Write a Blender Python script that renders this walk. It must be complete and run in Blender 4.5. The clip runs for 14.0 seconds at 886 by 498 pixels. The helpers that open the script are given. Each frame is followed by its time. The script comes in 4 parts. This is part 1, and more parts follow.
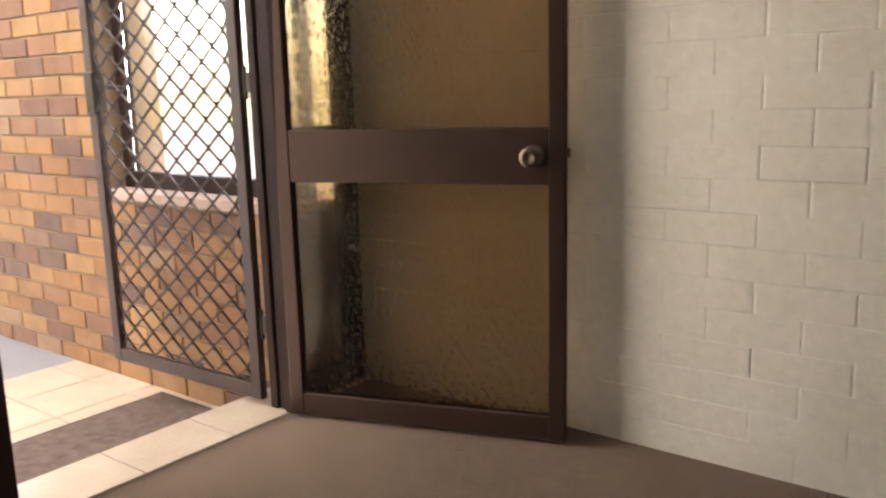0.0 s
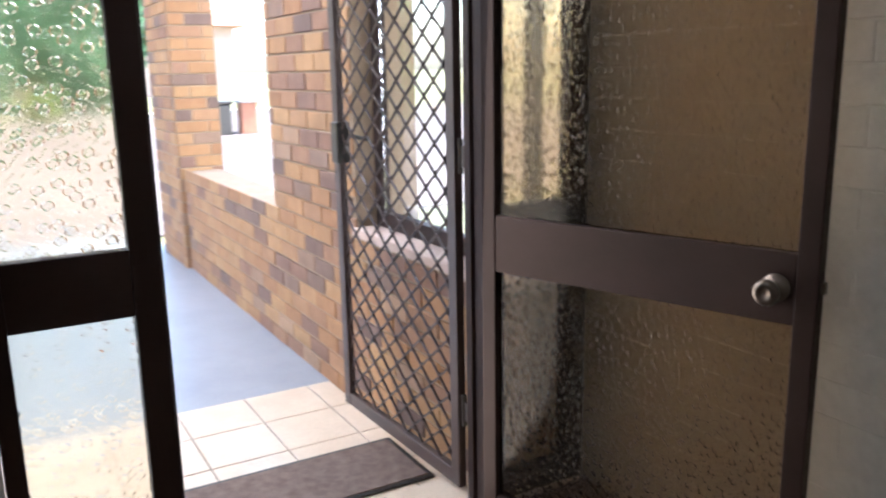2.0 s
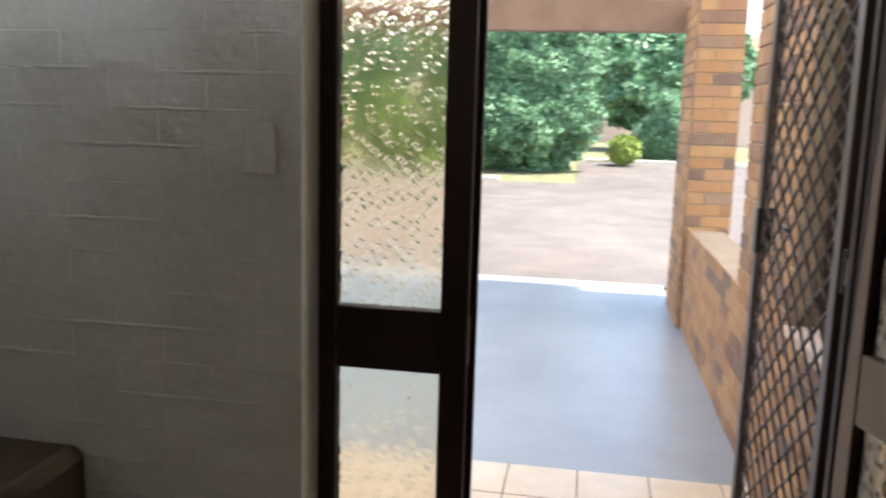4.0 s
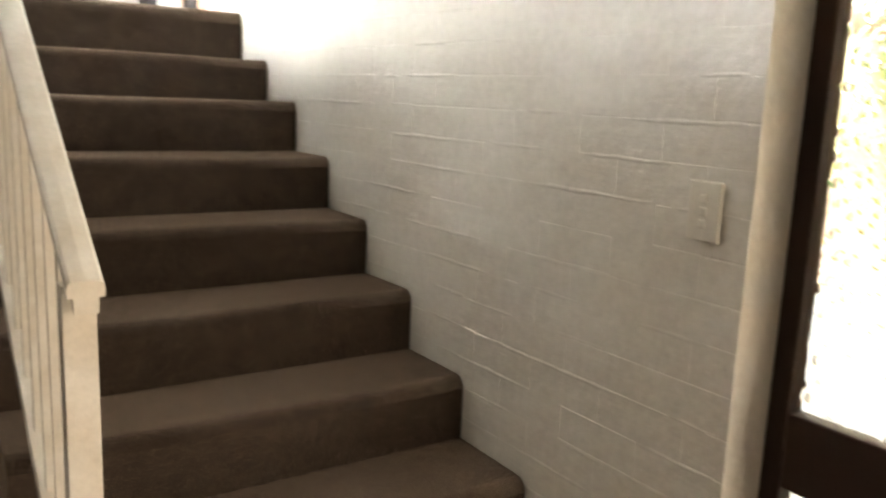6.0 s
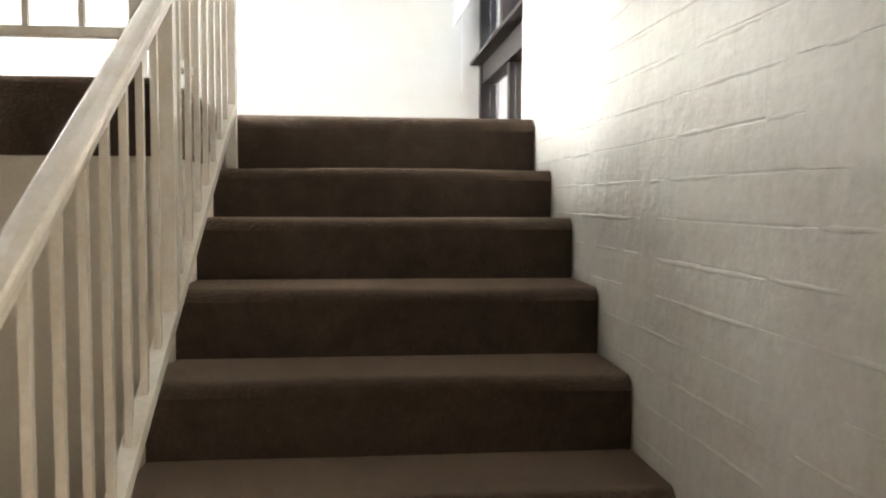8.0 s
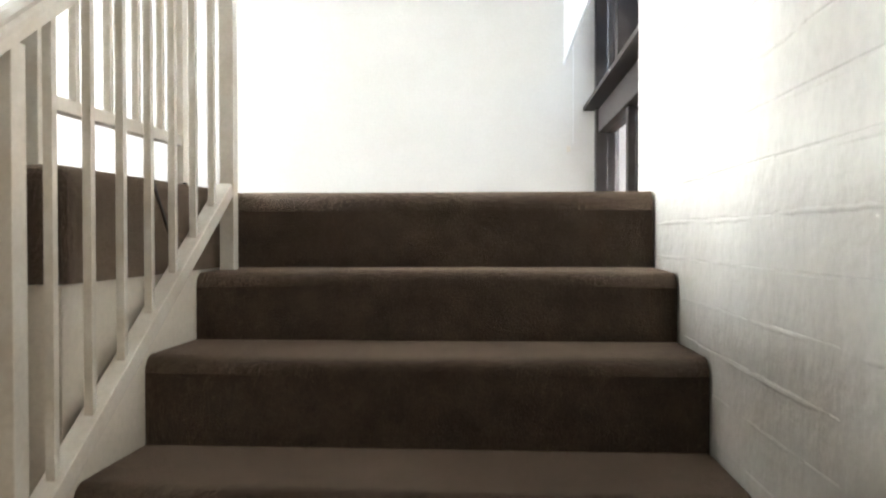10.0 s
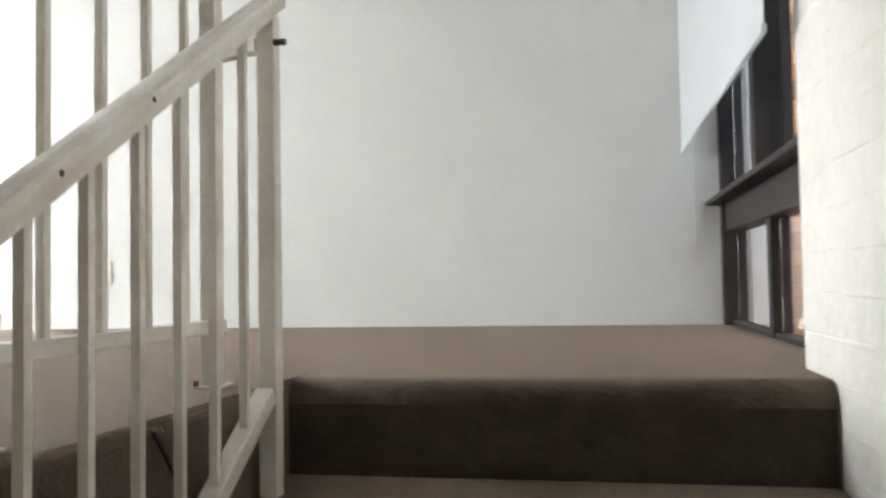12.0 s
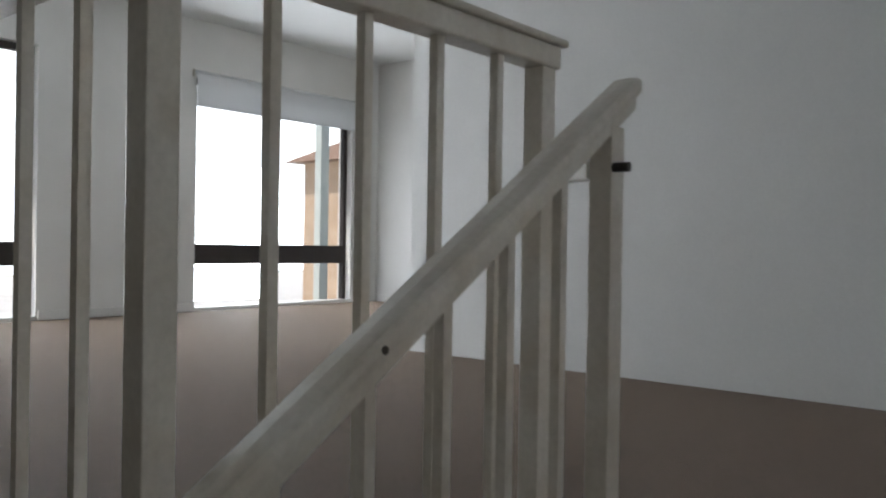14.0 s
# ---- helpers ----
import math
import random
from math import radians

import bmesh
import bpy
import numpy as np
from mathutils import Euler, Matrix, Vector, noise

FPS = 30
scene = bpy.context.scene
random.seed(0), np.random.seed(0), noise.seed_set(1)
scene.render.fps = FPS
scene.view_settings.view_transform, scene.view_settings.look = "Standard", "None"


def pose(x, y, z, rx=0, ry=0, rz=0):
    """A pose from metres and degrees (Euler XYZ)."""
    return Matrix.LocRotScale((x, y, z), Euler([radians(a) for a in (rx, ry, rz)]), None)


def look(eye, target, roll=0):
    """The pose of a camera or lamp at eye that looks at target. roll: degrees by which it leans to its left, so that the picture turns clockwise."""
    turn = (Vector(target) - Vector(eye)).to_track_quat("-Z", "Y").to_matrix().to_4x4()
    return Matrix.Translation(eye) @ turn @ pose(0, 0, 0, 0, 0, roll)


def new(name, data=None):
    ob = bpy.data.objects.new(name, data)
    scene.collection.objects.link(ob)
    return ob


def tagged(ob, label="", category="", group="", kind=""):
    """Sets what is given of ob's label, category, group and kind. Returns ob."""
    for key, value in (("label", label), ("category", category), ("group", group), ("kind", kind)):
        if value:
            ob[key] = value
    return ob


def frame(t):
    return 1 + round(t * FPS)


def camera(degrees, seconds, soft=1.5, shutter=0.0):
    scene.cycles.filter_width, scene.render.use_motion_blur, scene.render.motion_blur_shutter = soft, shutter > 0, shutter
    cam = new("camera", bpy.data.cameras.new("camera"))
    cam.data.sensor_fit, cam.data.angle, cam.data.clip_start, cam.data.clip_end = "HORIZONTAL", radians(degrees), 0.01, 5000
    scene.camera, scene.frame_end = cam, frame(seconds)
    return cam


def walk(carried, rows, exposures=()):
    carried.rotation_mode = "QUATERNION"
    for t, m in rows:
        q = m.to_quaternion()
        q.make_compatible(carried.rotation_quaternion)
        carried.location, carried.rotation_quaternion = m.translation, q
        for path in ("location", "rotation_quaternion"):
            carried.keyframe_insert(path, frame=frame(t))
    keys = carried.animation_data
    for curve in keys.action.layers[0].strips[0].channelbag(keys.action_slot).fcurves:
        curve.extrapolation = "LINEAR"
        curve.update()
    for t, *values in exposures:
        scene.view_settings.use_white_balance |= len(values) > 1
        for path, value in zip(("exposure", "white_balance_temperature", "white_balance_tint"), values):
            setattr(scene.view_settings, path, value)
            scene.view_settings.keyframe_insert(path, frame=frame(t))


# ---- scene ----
cam = camera(56.6, 14.0, soft=2.0, shutter=0.4)
PATH = [
    (0, (-1.835, 0.459, 1.008), (-0.64, -1.1, 0.632), -1.5),
    (0.5, (-1.841, 0.395, 1.057), (-0.475, -1.024, 0.711), -1.1),
    (1, (-1.831, 0.263, 1.123), (-0.29, -0.951, 0.737), -1.4),
    (1.5, (-1.766, 0.137, 1.229), (-0.174, -1.005, 0.827), -1.0),
    (2, (-1.783, -0.031, 1.294), (-0.086, -0.999, 0.864), -1.1),
    (2.2, (-1.818, -0.144, 1.323), (-0.041, -0.949, 0.882), -0.7),
    (4.3, (-1.733, -0.72, 1.408), (0.147, -0.147, 1.042), 1.8),
    (4.5, (-1.681, -0.787, 1.449), (0.126, -0.035, 1.041), 1.7),
    (5, (-1.579, -0.887, 1.446), (0.027, 0.229, 1.026), 1.8),
    (5.5, (-1.423, -0.92, 1.462), (-0.016, 0.44, 1.05), 2.8),
    (6, (-1.292, -0.924, 1.485), (-0.188, 0.704, 1.122), 2.4),
    (6.5, (-1.15, -0.933, 1.5), (-0.333, 0.874, 1.244), 2.7),
    (7, (-0.96, -0.846, 1.497), (-0.398, 1.061, 1.288), 1.4),
    (9.5, (-0.43, 0.205, 1.553), (-0.514, 2.203, 1.517), 0.4),
    (10, (-0.415, 0.382, 1.684), (-0.545, 2.378, 1.654), -0.1),
    (10.5, (-0.407, 0.525, 1.726), (-0.518, 2.522, 1.757), -0.4),
    (11, (-0.387, 0.69, 1.849), (-0.522, 2.682, 1.974), -0.9),
    (11.5, (-0.401, 0.766, 1.931), (-0.613, 2.752, 2.02), -0.9),
    (12, (-0.453, 0.878, 2.012), (-0.819, 2.842, 2.093), -1.0),
    (12.5, (-0.487, 0.955, 2.13), (-1.021, 2.882, 2.18), -1.4),
    (13, (-0.479, 1.115, 2.188), (-1.285, 2.945, 2.231), -0.5),
    (13.5, (-0.43, 1.26, 2.301), (-1.579, 2.897, 2.334), -0.4),
    (14, (-0.511, 1.361, 2.377), (-1.794, 2.896, 2.369), 0.9),
]
walk(cam, [(t, look(eye, target, roll)) for t, eye, target, roll in PATH],
     exposures=[(0, 2.95, 7200, 14), (1.0, 2.9, 5900, 13), (2.2, 2.75, 5600, 11), (4.3, 2.15, 6600, 9), (5, 2.4, 7200, 8), (6, 3.65, 7300, 10), (7, 3.35, 7200, 10), (9.5, 3.05, 6900, 10), (10.5, 2.55, 6600, 9), (11, 2.1, 6400, 9), (12.5, 1.95, 6900, 10), (13.2, 1.2, 6600, 10), (14, 0.3, 6300, 10)])


# ---- world, sun, window light, exposure ----
world = bpy.data.worlds.new("sky_world")
scene.world = world
world.use_nodes = True
wn = world.node_tree
wn.nodes.clear()
w_out = wn.nodes.new("ShaderNodeOutputWorld")
w_bg = wn.nodes.new("ShaderNodeBackground")
w_sky = wn.nodes.new("ShaderNodeTexSky")
w_sky.sky_type = "NISHITA"
w_sky.sun_disc = False
SUN_EL, SUN_AZ = radians(64), radians(196)
w_sky.sun_elevation = SUN_EL
w_sky.sun_rotation = SUN_AZ
w_sky.air_density, w_sky.dust_density = 1.2, 2.5
w_bg.inputs["Strength"].default_value = 0.15
wn.links.new(w_sky.outputs["Color"], w_bg.inputs["Color"])
wn.links.new(w_bg.outputs["Background"], w_out.inputs["Surface"])

sun_data = bpy.data.lights.new("sun", "SUN")
sun_data.energy, sun_data.angle, sun_data.color = 3.6, radians(0.6), (1.0, 0.95, 0.86)
sun = new("sun", sun_data)
sun_from = Vector((math.sin(SUN_AZ) * math.cos(SUN_EL), math.cos(SUN_AZ) * math.cos(SUN_EL), math.sin(SUN_EL)))
sun.matrix_world = look(sun_from * 30, (0, 0, 0))


def window_light(name, eye, target, wide, high, watts, colour):
    """Daylight standing in an opening."""
    data = bpy.data.lights.new(name, "AREA")
    data.shape, data.size, data.size_y, data.energy, data.color = "RECTANGLE", wide, high, watts, colour
    ob = new(name, data)
    ob.matrix_world = look(eye, target)
    return ob


window_light("daylight_door", (0.06, -0.83, 1.02), (-2.0, -0.83, 0.95), 0.80, 1.95, 2.9, (1.0, 0.87, 0.70))
window_light("daylight_stair_window", (0.098, 3.70, 2.02), (-1.6, 3.5, 1.7), 1.3, 0.34, 0.25, (1.0, 0.96, 0.90))
window_light("daylight_stair_window_b", (0.098, 3.75, 2.47), (-2.0, 3.6, 2.6), 1.4, 0.16, 0.12, (1.0, 0.96, 0.90))
window_light("daylight_room_window", (-6.6, 5.84, 2.55), (-3.0, 5.6, 1.85), 0.84, 1.4, 34, (0.88, 0.94, 1.0))
window_light("daylight_room_window_b", (-6.72, 2.9, 2.7), (-3.0, 1.8, 2.35), 1.7, 1.6, 72, (0.86, 0.93, 1.0))

# ---- materials ----


def material(name):
    m = bpy.data.materials.new(name)
    m.use_nodes = True
    nt = m.node_tree
    return m, nt, nt.nodes["Principled BSDF"]


def node(nt, kind, **values):
    n = nt.nodes.new(kind)
    for key, value in values.items():
        n.inputs[key.replace("_", " ")].default_value = value
    return n


def coords(nt, scale=(1, 1, 1)):
    """Coordinates in metres, the same for every object."""
    geo = nt.nodes.new("ShaderNodeNewGeometry")
    mp = nt.nodes.new("ShaderNodeMapping")
    mp.inputs["Scale"].default_value = scale
    nt.links.new(geo.outputs["Position"], mp.inputs["Vector"])
    return mp.outputs["Vector"]


def ramp(nt, fac, stops):
    r = nt.nodes.new("ShaderNodeValToRGB")
    while len(r.color_ramp.elements) < len(stops):
        r.color_ramp.elements.new(0.5)
    for e, (at, col) in zip(r.color_ramp.elements, stops):
        e.position, e.color = at, (*col, 1)
    nt.links.new(fac, r.inputs["Fac"])
    return r.outputs["Color"]


def bump(nt, bsdf, height, strength, distance):
    b = node(nt, "ShaderNodeBump", Strength=strength, Distance=distance)
    nt.links.new(height, b.inputs["Height"])
    nt.links.new(b.outputs["Normal"], bsdf.inputs["Normal"])
    return b


def mixed(nt, a, b, fac, mode="MULTIPLY"):
    m = nt.nodes.new("ShaderNodeMix")
    m.data_type, m.blend_type = "RGBA", mode
    m.inputs[0].default_value = fac
    nt.links.new(a, m.inputs[6])
    nt.links.new(b, m.inputs[7])
    return m.outputs[2]


def surface(name, low, high, scale, rough, grain=0.0, grain_scale=60.0, metal=0.0, stretch=(1, 1, 1), spec=0.5, blotch=None, grain_low=0.8):
    """Paint, plaster, carpet, concrete: two scales of colour and a fine relief."""
    m, nt, bsdf = material(name)
    v = coords(nt, stretch)
    big = node(nt, "ShaderNodeTexNoise", Scale=scale, Detail=5.0, Roughness=0.6)
    fine = node(nt, "ShaderNodeTexNoise", Scale=grain_scale, Detail=4.0, Roughness=0.65)
    nt.links.new(v, big.inputs["Vector"])
    nt.links.new(v, fine.inputs["Vector"])
    a = ramp(nt, big.outputs["Fac"], [(0.3, low), (0.7, high)])
    b = ramp(nt, fine.outputs["Fac"], [(0.25, (grain_low, grain_low, grain_low)), (0.75, (1, 1, 1))])
    col = mixed(nt, a, b, 0.7)
    if blotch:
        far = node(nt, "ShaderNodeTexNoise", Scale=blotch[0], Detail=3.0)
        nt.links.new(v, far.inputs["Vector"])
        col = mixed(nt, col, ramp(nt, far.outputs["Fac"], [(0.35, blotch[1]), (0.62, (1, 1, 1))]), 0.8)
    nt.links.new(col, bsdf.inputs["Base Color"])
    bsdf.inputs["Roughness"].default_value = rough
    bsdf.inputs["Metallic"].default_value = metal
    bsdf.inputs["Specular IOR Level"].default_value = spec
    if grain:
        bump(nt, bsdf, fine.outputs["Fac"], 1.0, grain)
    return m


def coarser(mat, scale, distance, detail=4.0, stretch=(1, 1, 1)):
    """Adds a second relief below the fine one."""
    nt = mat.node_tree
    fine = next(n for n in nt.nodes if n.bl_idname == "ShaderNodeBump" and not n.inputs["Normal"].is_linked)
    tex = node(nt, "ShaderNodeTexNoise", Scale=scale, Detail=detail, Roughness=0.6)
    nt.links.new(coords(nt, stretch), tex.inputs["Vector"])
    b = node(nt, "ShaderNodeBump", Strength=1.0, Distance=distance)
    nt.links.new(tex.outputs["Fac"], b.inputs["Height"])
    nt.links.new(b.outputs["Normal"], fine.inputs["Normal"])


def brick_material(name, stops, rough, relief):
    """Bricks that differ one from the next, single or joined."""
    m, nt, bsdf = material(name)
    info = nt.nodes.new("ShaderNodeObjectInfo")
    geo = nt.nodes.new("ShaderNodeNewGeometry")
    add = nt.nodes.new("ShaderNodeMath")
    add.operation = "ADD"
    nt.links.new(info.outputs["Random"], add.inputs[0])
    nt.links.new(geo.outputs["Random Per Island"], add.inputs[1])
    frac = nt.nodes.new("ShaderNodeMath")
    frac.operation = "FRACT"
    nt.links.new(add.outputs[0], frac.inputs[0])
    base = ramp(nt, frac.outputs[0], stops)
    v = coords(nt)
    patch = node(nt, "ShaderNodeTexNoise", Scale=9.0, Detail=4.0)
    fine = node(nt, "ShaderNodeTexNoise", Scale=120.0, Detail=5.0)
    nt.links.new(v, patch.inputs["Vector"])
    nt.links.new(v, fine.inputs["Vector"])
    col = mixed(nt, base, ramp(nt, patch.outputs["Fac"], [(0.3, (0.72, 0.7, 0.7)), (0.7, (1, 1, 1))]), 0.8)
    col = mixed(nt, col, ramp(nt, fine.outputs["Fac"], [(0.3, (0.8, 0.8, 0.8)), (0.7, (1, 1, 1))]), 0.6)
    nt.links.new(col, bsdf.inputs["Base Color"])
    bsdf.inputs["Roughness"].default_value = rough
    mixh = mixed(nt, patch.outputs["Fac"], fine.outputs["Fac"], 0.4, "MIX")
    bump(nt, bsdf, mixh, 1.0, relief)
    return m


def glass_material(name, bubbles, tint=(1, 1, 1), rough=0.02, relief=0.006):
    m, nt, bsdf = material(name)
    bsdf.inputs["Base Color"].default_value = (*tint, 1)
    bsdf.inputs["Roughness"].default_value = rough
    bsdf.inputs["Transmission Weight"].default_value = 1.0
    bsdf.inputs["IOR"].default_value = 1.45
    if bubbles:
        axes = nt.nodes.new("ShaderNodeSeparateXYZ")
        nt.links.new(coords(nt), axes.inputs[0])
        along = nt.nodes.new("ShaderNodeMath")
        along.operation = "ADD"
        nt.links.new(axes.outputs["X"], along.inputs[0])
        nt.links.new(axes.outputs["Y"], along.inputs[1])
        flat = nt.nodes.new("ShaderNodeCombineXYZ")
        nt.links.new(along.outputs[0], flat.inputs["X"])
        nt.links.new(axes.outputs["Z"], flat.inputs["Y"])
        v = flat.outputs[0]
        big = node(nt, "ShaderNodeTexVoronoi", Scale=bubbles, Randomness=0.85)
        small = node(nt, "ShaderNodeTexVoronoi", Scale=bubbles * 2.2)
        big.voronoi_dimensions = small.voronoi_dimensions = "2D"
        wave = node(nt, "ShaderNodeTexNoise", Scale=bubbles * 0.35, Detail=3.0)
        for n in (big, small, wave):
            nt.links.new(v, n.inputs["Vector"])
        a = ramp(nt, big.outputs["Distance"], [(0.0, (1, 1, 1)), (0.12, (0.88, 0.88, 0.88)), (0.20, (0.55, 0.55, 0.55)), (0.26, (0, 0, 0))])
        b = ramp(nt, small.outputs["Distance"], [(0.0, (0.2, 0.2, 0.2)), (0.12, (0.15, 0.15, 0.15)), (0.2, (0, 0, 0))])
        both = mixed(nt, a, b, 1.0, "ADD")
        both = mixed(nt, both, wave.outputs["Fac"], 0.07, "MIX")
        bump(nt, bsdf, both, 0.75, relief)
    return m


BRICK_STOPS = [(0.0, (0.33, 0.165, 0.075)), (0.2, (0.39, 0.205, 0.09)), (0.45, (0.42, 0.24, 0.108)), (0.62, (0.35, 0.185, 0.095)), (0.78, (0.25, 0.135, 0.085)), (0.88, (0.17, 0.105, 0.08)), (1.0, (0.41, 0.25, 0.145))]
M_BRICK = brick_material("fired_brick", BRICK_STOPS, 0.85, 0.003)
M_MORTAR = surface("mortar", (0.27, 0.185, 0.115), (0.35, 0.25, 0.165), 6, 0.95, 0.002, 150)
M_PAINTED = surface("white_painted_brick", (0.66, 0.63, 0.57), (0.74, 0.71, 0.66), 2.2, 0.33, 0.0008, 38, blotch=(0.9, (0.93, 0.92, 0.9)))
M_PLASTER = surface("white_plaster", (0.62, 0.608, 0.582), (0.675, 0.662, 0.636), 1.2, 0.6, 0.0002, 90, grain_low=0.9)
M_UNDER = surface("cream_plaster", (0.60, 0.54, 0.46), (0.66, 0.60, 0.52), 1.2, 0.6, 0.0006, 90)
M_CEILING = surface("ceiling_paint", (0.76, 0.76, 0.74), (0.8, 0.8, 0.78), 1.5, 0.75, 0.0005, 120)
M_CARPET = surface("brown_carpet", (0.060, 0.040, 0.029), (0.096, 0.066, 0.048), 14, 0.85, 0.006, 210, spec=0.15, blotch=(3.0, (0.78, 0.76, 0.74)), grain_low=0.42)
coarser(M_CARPET, 75.0, 0.003)
coarser(M_CARPET, 24.0, 0.0025, 3.0)
_b = M_CARPET.node_tree.nodes["Principled BSDF"]
_b.inputs["Sheen Weight"].default_value = 0.60
_b.inputs["Sheen Roughness"].default_value = 0.30
_b.inputs["Sheen Tint"].default_value = (0.95, 0.74, 0.58, 1)
coarser(M_PAINTED, 9.0, 0.0065, 5.0)
coarser(M_PAINTED, 14.0, 0.0026, 3.0, (0.13, 0.13, 1.0))
M_FRAME = surface("dark_bronze_aluminium", (0.028, 0.016, 0.0125), (0.040, 0.022, 0.0175), 5, 0.55, 0.0002, 200, spec=0.15)
M_WINDOW = surface("dark_grey_window_frame", (0.030, 0.024, 0.023), (0.044, 0.036, 0.034), 5, 0.5, 0.0002, 200, spec=0.2)
M_SCREEN = surface("brown_screen_metal", (0.055, 0.032, 0.025), (0.078, 0.047, 0.037), 6, 0.45, 0.0003, 150)
M_WHITE_STEEL = surface("white_enamel_steel", (0.69, 0.65, 0.59), (0.76, 0.72, 0.66), 7, 0.22, 0.0004, 90, blotch=(11, (0.9, 0.86, 0.8)))
M_CHROME = surface("worn_chrome", (0.15, 0.12, 0.10), (0.22, 0.18, 0.15), 30, 0.33, 0.0001, 200, metal=1.0)
M_DARKMETAL = surface("dark_metal", (0.05, 0.045, 0.04), (0.09, 0.08, 0.07), 20, 0.35, metal=0.8)
M_PLASTIC = surface("ivory_plastic", (0.66, 0.62, 0.54), (0.7, 0.66, 0.58), 10, 0.35)
M_CONCRETE = surface("grey_painted_concrete", (0.25, 0.26, 0.28), (0.33, 0.34, 0.36), 1.6, 0.3, 0.0006, 80, blotch=(0.7, (0.85, 0.86, 0.88)))
M_TILE = surface("cream_tile", (0.58, 0.45, 0.32), (0.69, 0.56, 0.42), 4, 0.28, 0.0003, 70)
M_GROUT = surface("grout", (0.18, 0.13, 0.09), (0.25, 0.18, 0.13), 20, 0.9)
M_MAT = surface("brown_doormat", (0.15, 0.105, 0.085), (0.23, 0.17, 0.14), 25, 1.0, 0.004, 260, spec=0.1)
M_ASPHALT = surface("worn_driveway", (0.095, 0.076, 0.066), (0.15, 0.122, 0.106), 1.5, 0.9, 0.004, 60, blotch=(0.35, (0.75, 0.74, 0.72)))
M_GRASS = surface("lawn", (0.12, 0.125, 0.055), (0.21, 0.20, 0.10), 3, 0.95, 0.02, 60)
M_BLIND = surface("white_blind_cloth", (0.70, 0.71, 0.71), (0.74, 0.75, 0.75), 3, 0.8, 0.0003, 500)
_nt = M_BLIND.node_tree
_tr = _nt.nodes.new("ShaderNodeBsdfTranslucent")
_tr.inputs["Color"].default_value = (0.8, 0.81, 0.82, 1)
_mx = _nt.nodes.new("ShaderNodeMixShader")
_mx.inputs[0].default_value = 0.45
_nt.links.new(_nt.nodes["Principled BSDF"].outputs[0], _mx.inputs[1])
_nt.links.new(_tr.outputs[0], _mx.inputs[2])
_nt.links.new(_mx.outputs[0], _nt.nodes["Material Output"].inputs["Surface"])
M_SILL = surface("pale_brick_sill", (0.50, 0.36, 0.29), (0.58, 0.44, 0.36), 8, 0.8, 0.001, 90)
M_STONE = surface("edging_stone", (0.34, 0.31, 0.27), (0.46, 0.43, 0.38), 5, 0.9, 0.004, 40)
M_BARK = surface("bark", (0.10, 0.075, 0.055), (0.17, 0.13, 0.10), 8, 0.95, 0.01, 40)
M_POLE = surface("pale_pole", (0.42, 0.46, 0.43), (0.55, 0.58, 0.55), 4, 0.7, 0.001, 60)
M_ROOF = surface("terracotta_roof", (0.35, 0.14, 0.08), (0.45, 0.2, 0.11), 3, 0.8, 0.004, 30)
M_TANBRICK = surface("tan_brickwork", (0.40, 0.28, 0.18), (0.52, 0.38, 0.26), 1.2, 0.9, 0.004, 40)
# Pale colour takes the place of glare on the ground outside.
M_PALE_GROUND = surface("pale_ground_glare", (0.42, 0.40, 0.37), (0.54, 0.52, 0.49), 1.2, 0.85, 0.003, 40)
M_FASCIA = surface("brown_timber", (0.16, 0.09, 0.05), (0.22, 0.13, 0.08), 4, 0.6, 0.001, 60)
M_SHEET = surface("translucent_roof_sheet", (0.72, 0.74, 0.76), (0.8, 0.82, 0.84), 2, 0.5)
_nt = M_SHEET.node_tree
_tr = _nt.nodes.new("ShaderNodeBsdfTranslucent")
_tr.inputs["Color"].default_value = (0.62, 0.63, 0.64, 1)
_mx = _nt.nodes.new("ShaderNodeMixShader")
_mx.inputs[0].default_value = 0.75
_nt.links.new(_nt.nodes["Principled BSDF"].outputs[0], _mx.inputs[1])
_nt.links.new(_tr.outputs[0], _mx.inputs[2])
_nt.links.new(_mx.outputs[0], _nt.nodes["Material Output"].inputs["Surface"])
M_GLASS = glass_material("clear_glass", 0)
M_BUBBLE = glass_material("bubbled_obscure_glass", 24.0, (0.85, 0.77, 0.61), 0.12, 0.0028)
M_BUBBLE_DOOR = glass_material("bubbled_door_glass", 34.0, (0.50, 0.40, 0.29), 0.09, 0.0085)
M_BUBBLE_DOOR.node_tree.nodes["Principled BSDF"].inputs["IOR"].default_value = 1.28


def leaf_material(name, stops):
    m, nt, bsdf = material(name)
    geo = nt.nodes.new("ShaderNodeNewGeometry")
    nt.links.new(ramp(nt, geo.outputs["Random Per Island"], stops), bsdf.inputs["Base Color"])
    bsdf.inputs["Roughness"].default_value = 0.48
    return m


M_HEDGE = leaf_material("hedge_leaf", [(0.0, (0.06, 0.13, 0.07)), (0.5, (0.13, 0.25, 0.13)), (1.0, (0.20, 0.34, 0.17))])
M_LEAF = leaf_material("shrub_leaf", [(0.0, (0.07, 0.13, 0.03)), (0.6, (0.16, 0.25, 0.06)), (1.0, (0.28, 0.36, 0.09))])
M_LIME = leaf_material("lime_leaf", [(0.0, (0.12, 0.18, 0.03)), (0.5, (0.24, 0.32, 0.06)), (1.0, (0.36, 0.44, 0.09))])
M_YELLOW = leaf_material("yellow_flower", [(0.0, (0.10, 0.15, 0.03)), (0.35, (0.6, 0.36, 0.03)), (1.0, (0.75, 0.5, 0.05))])
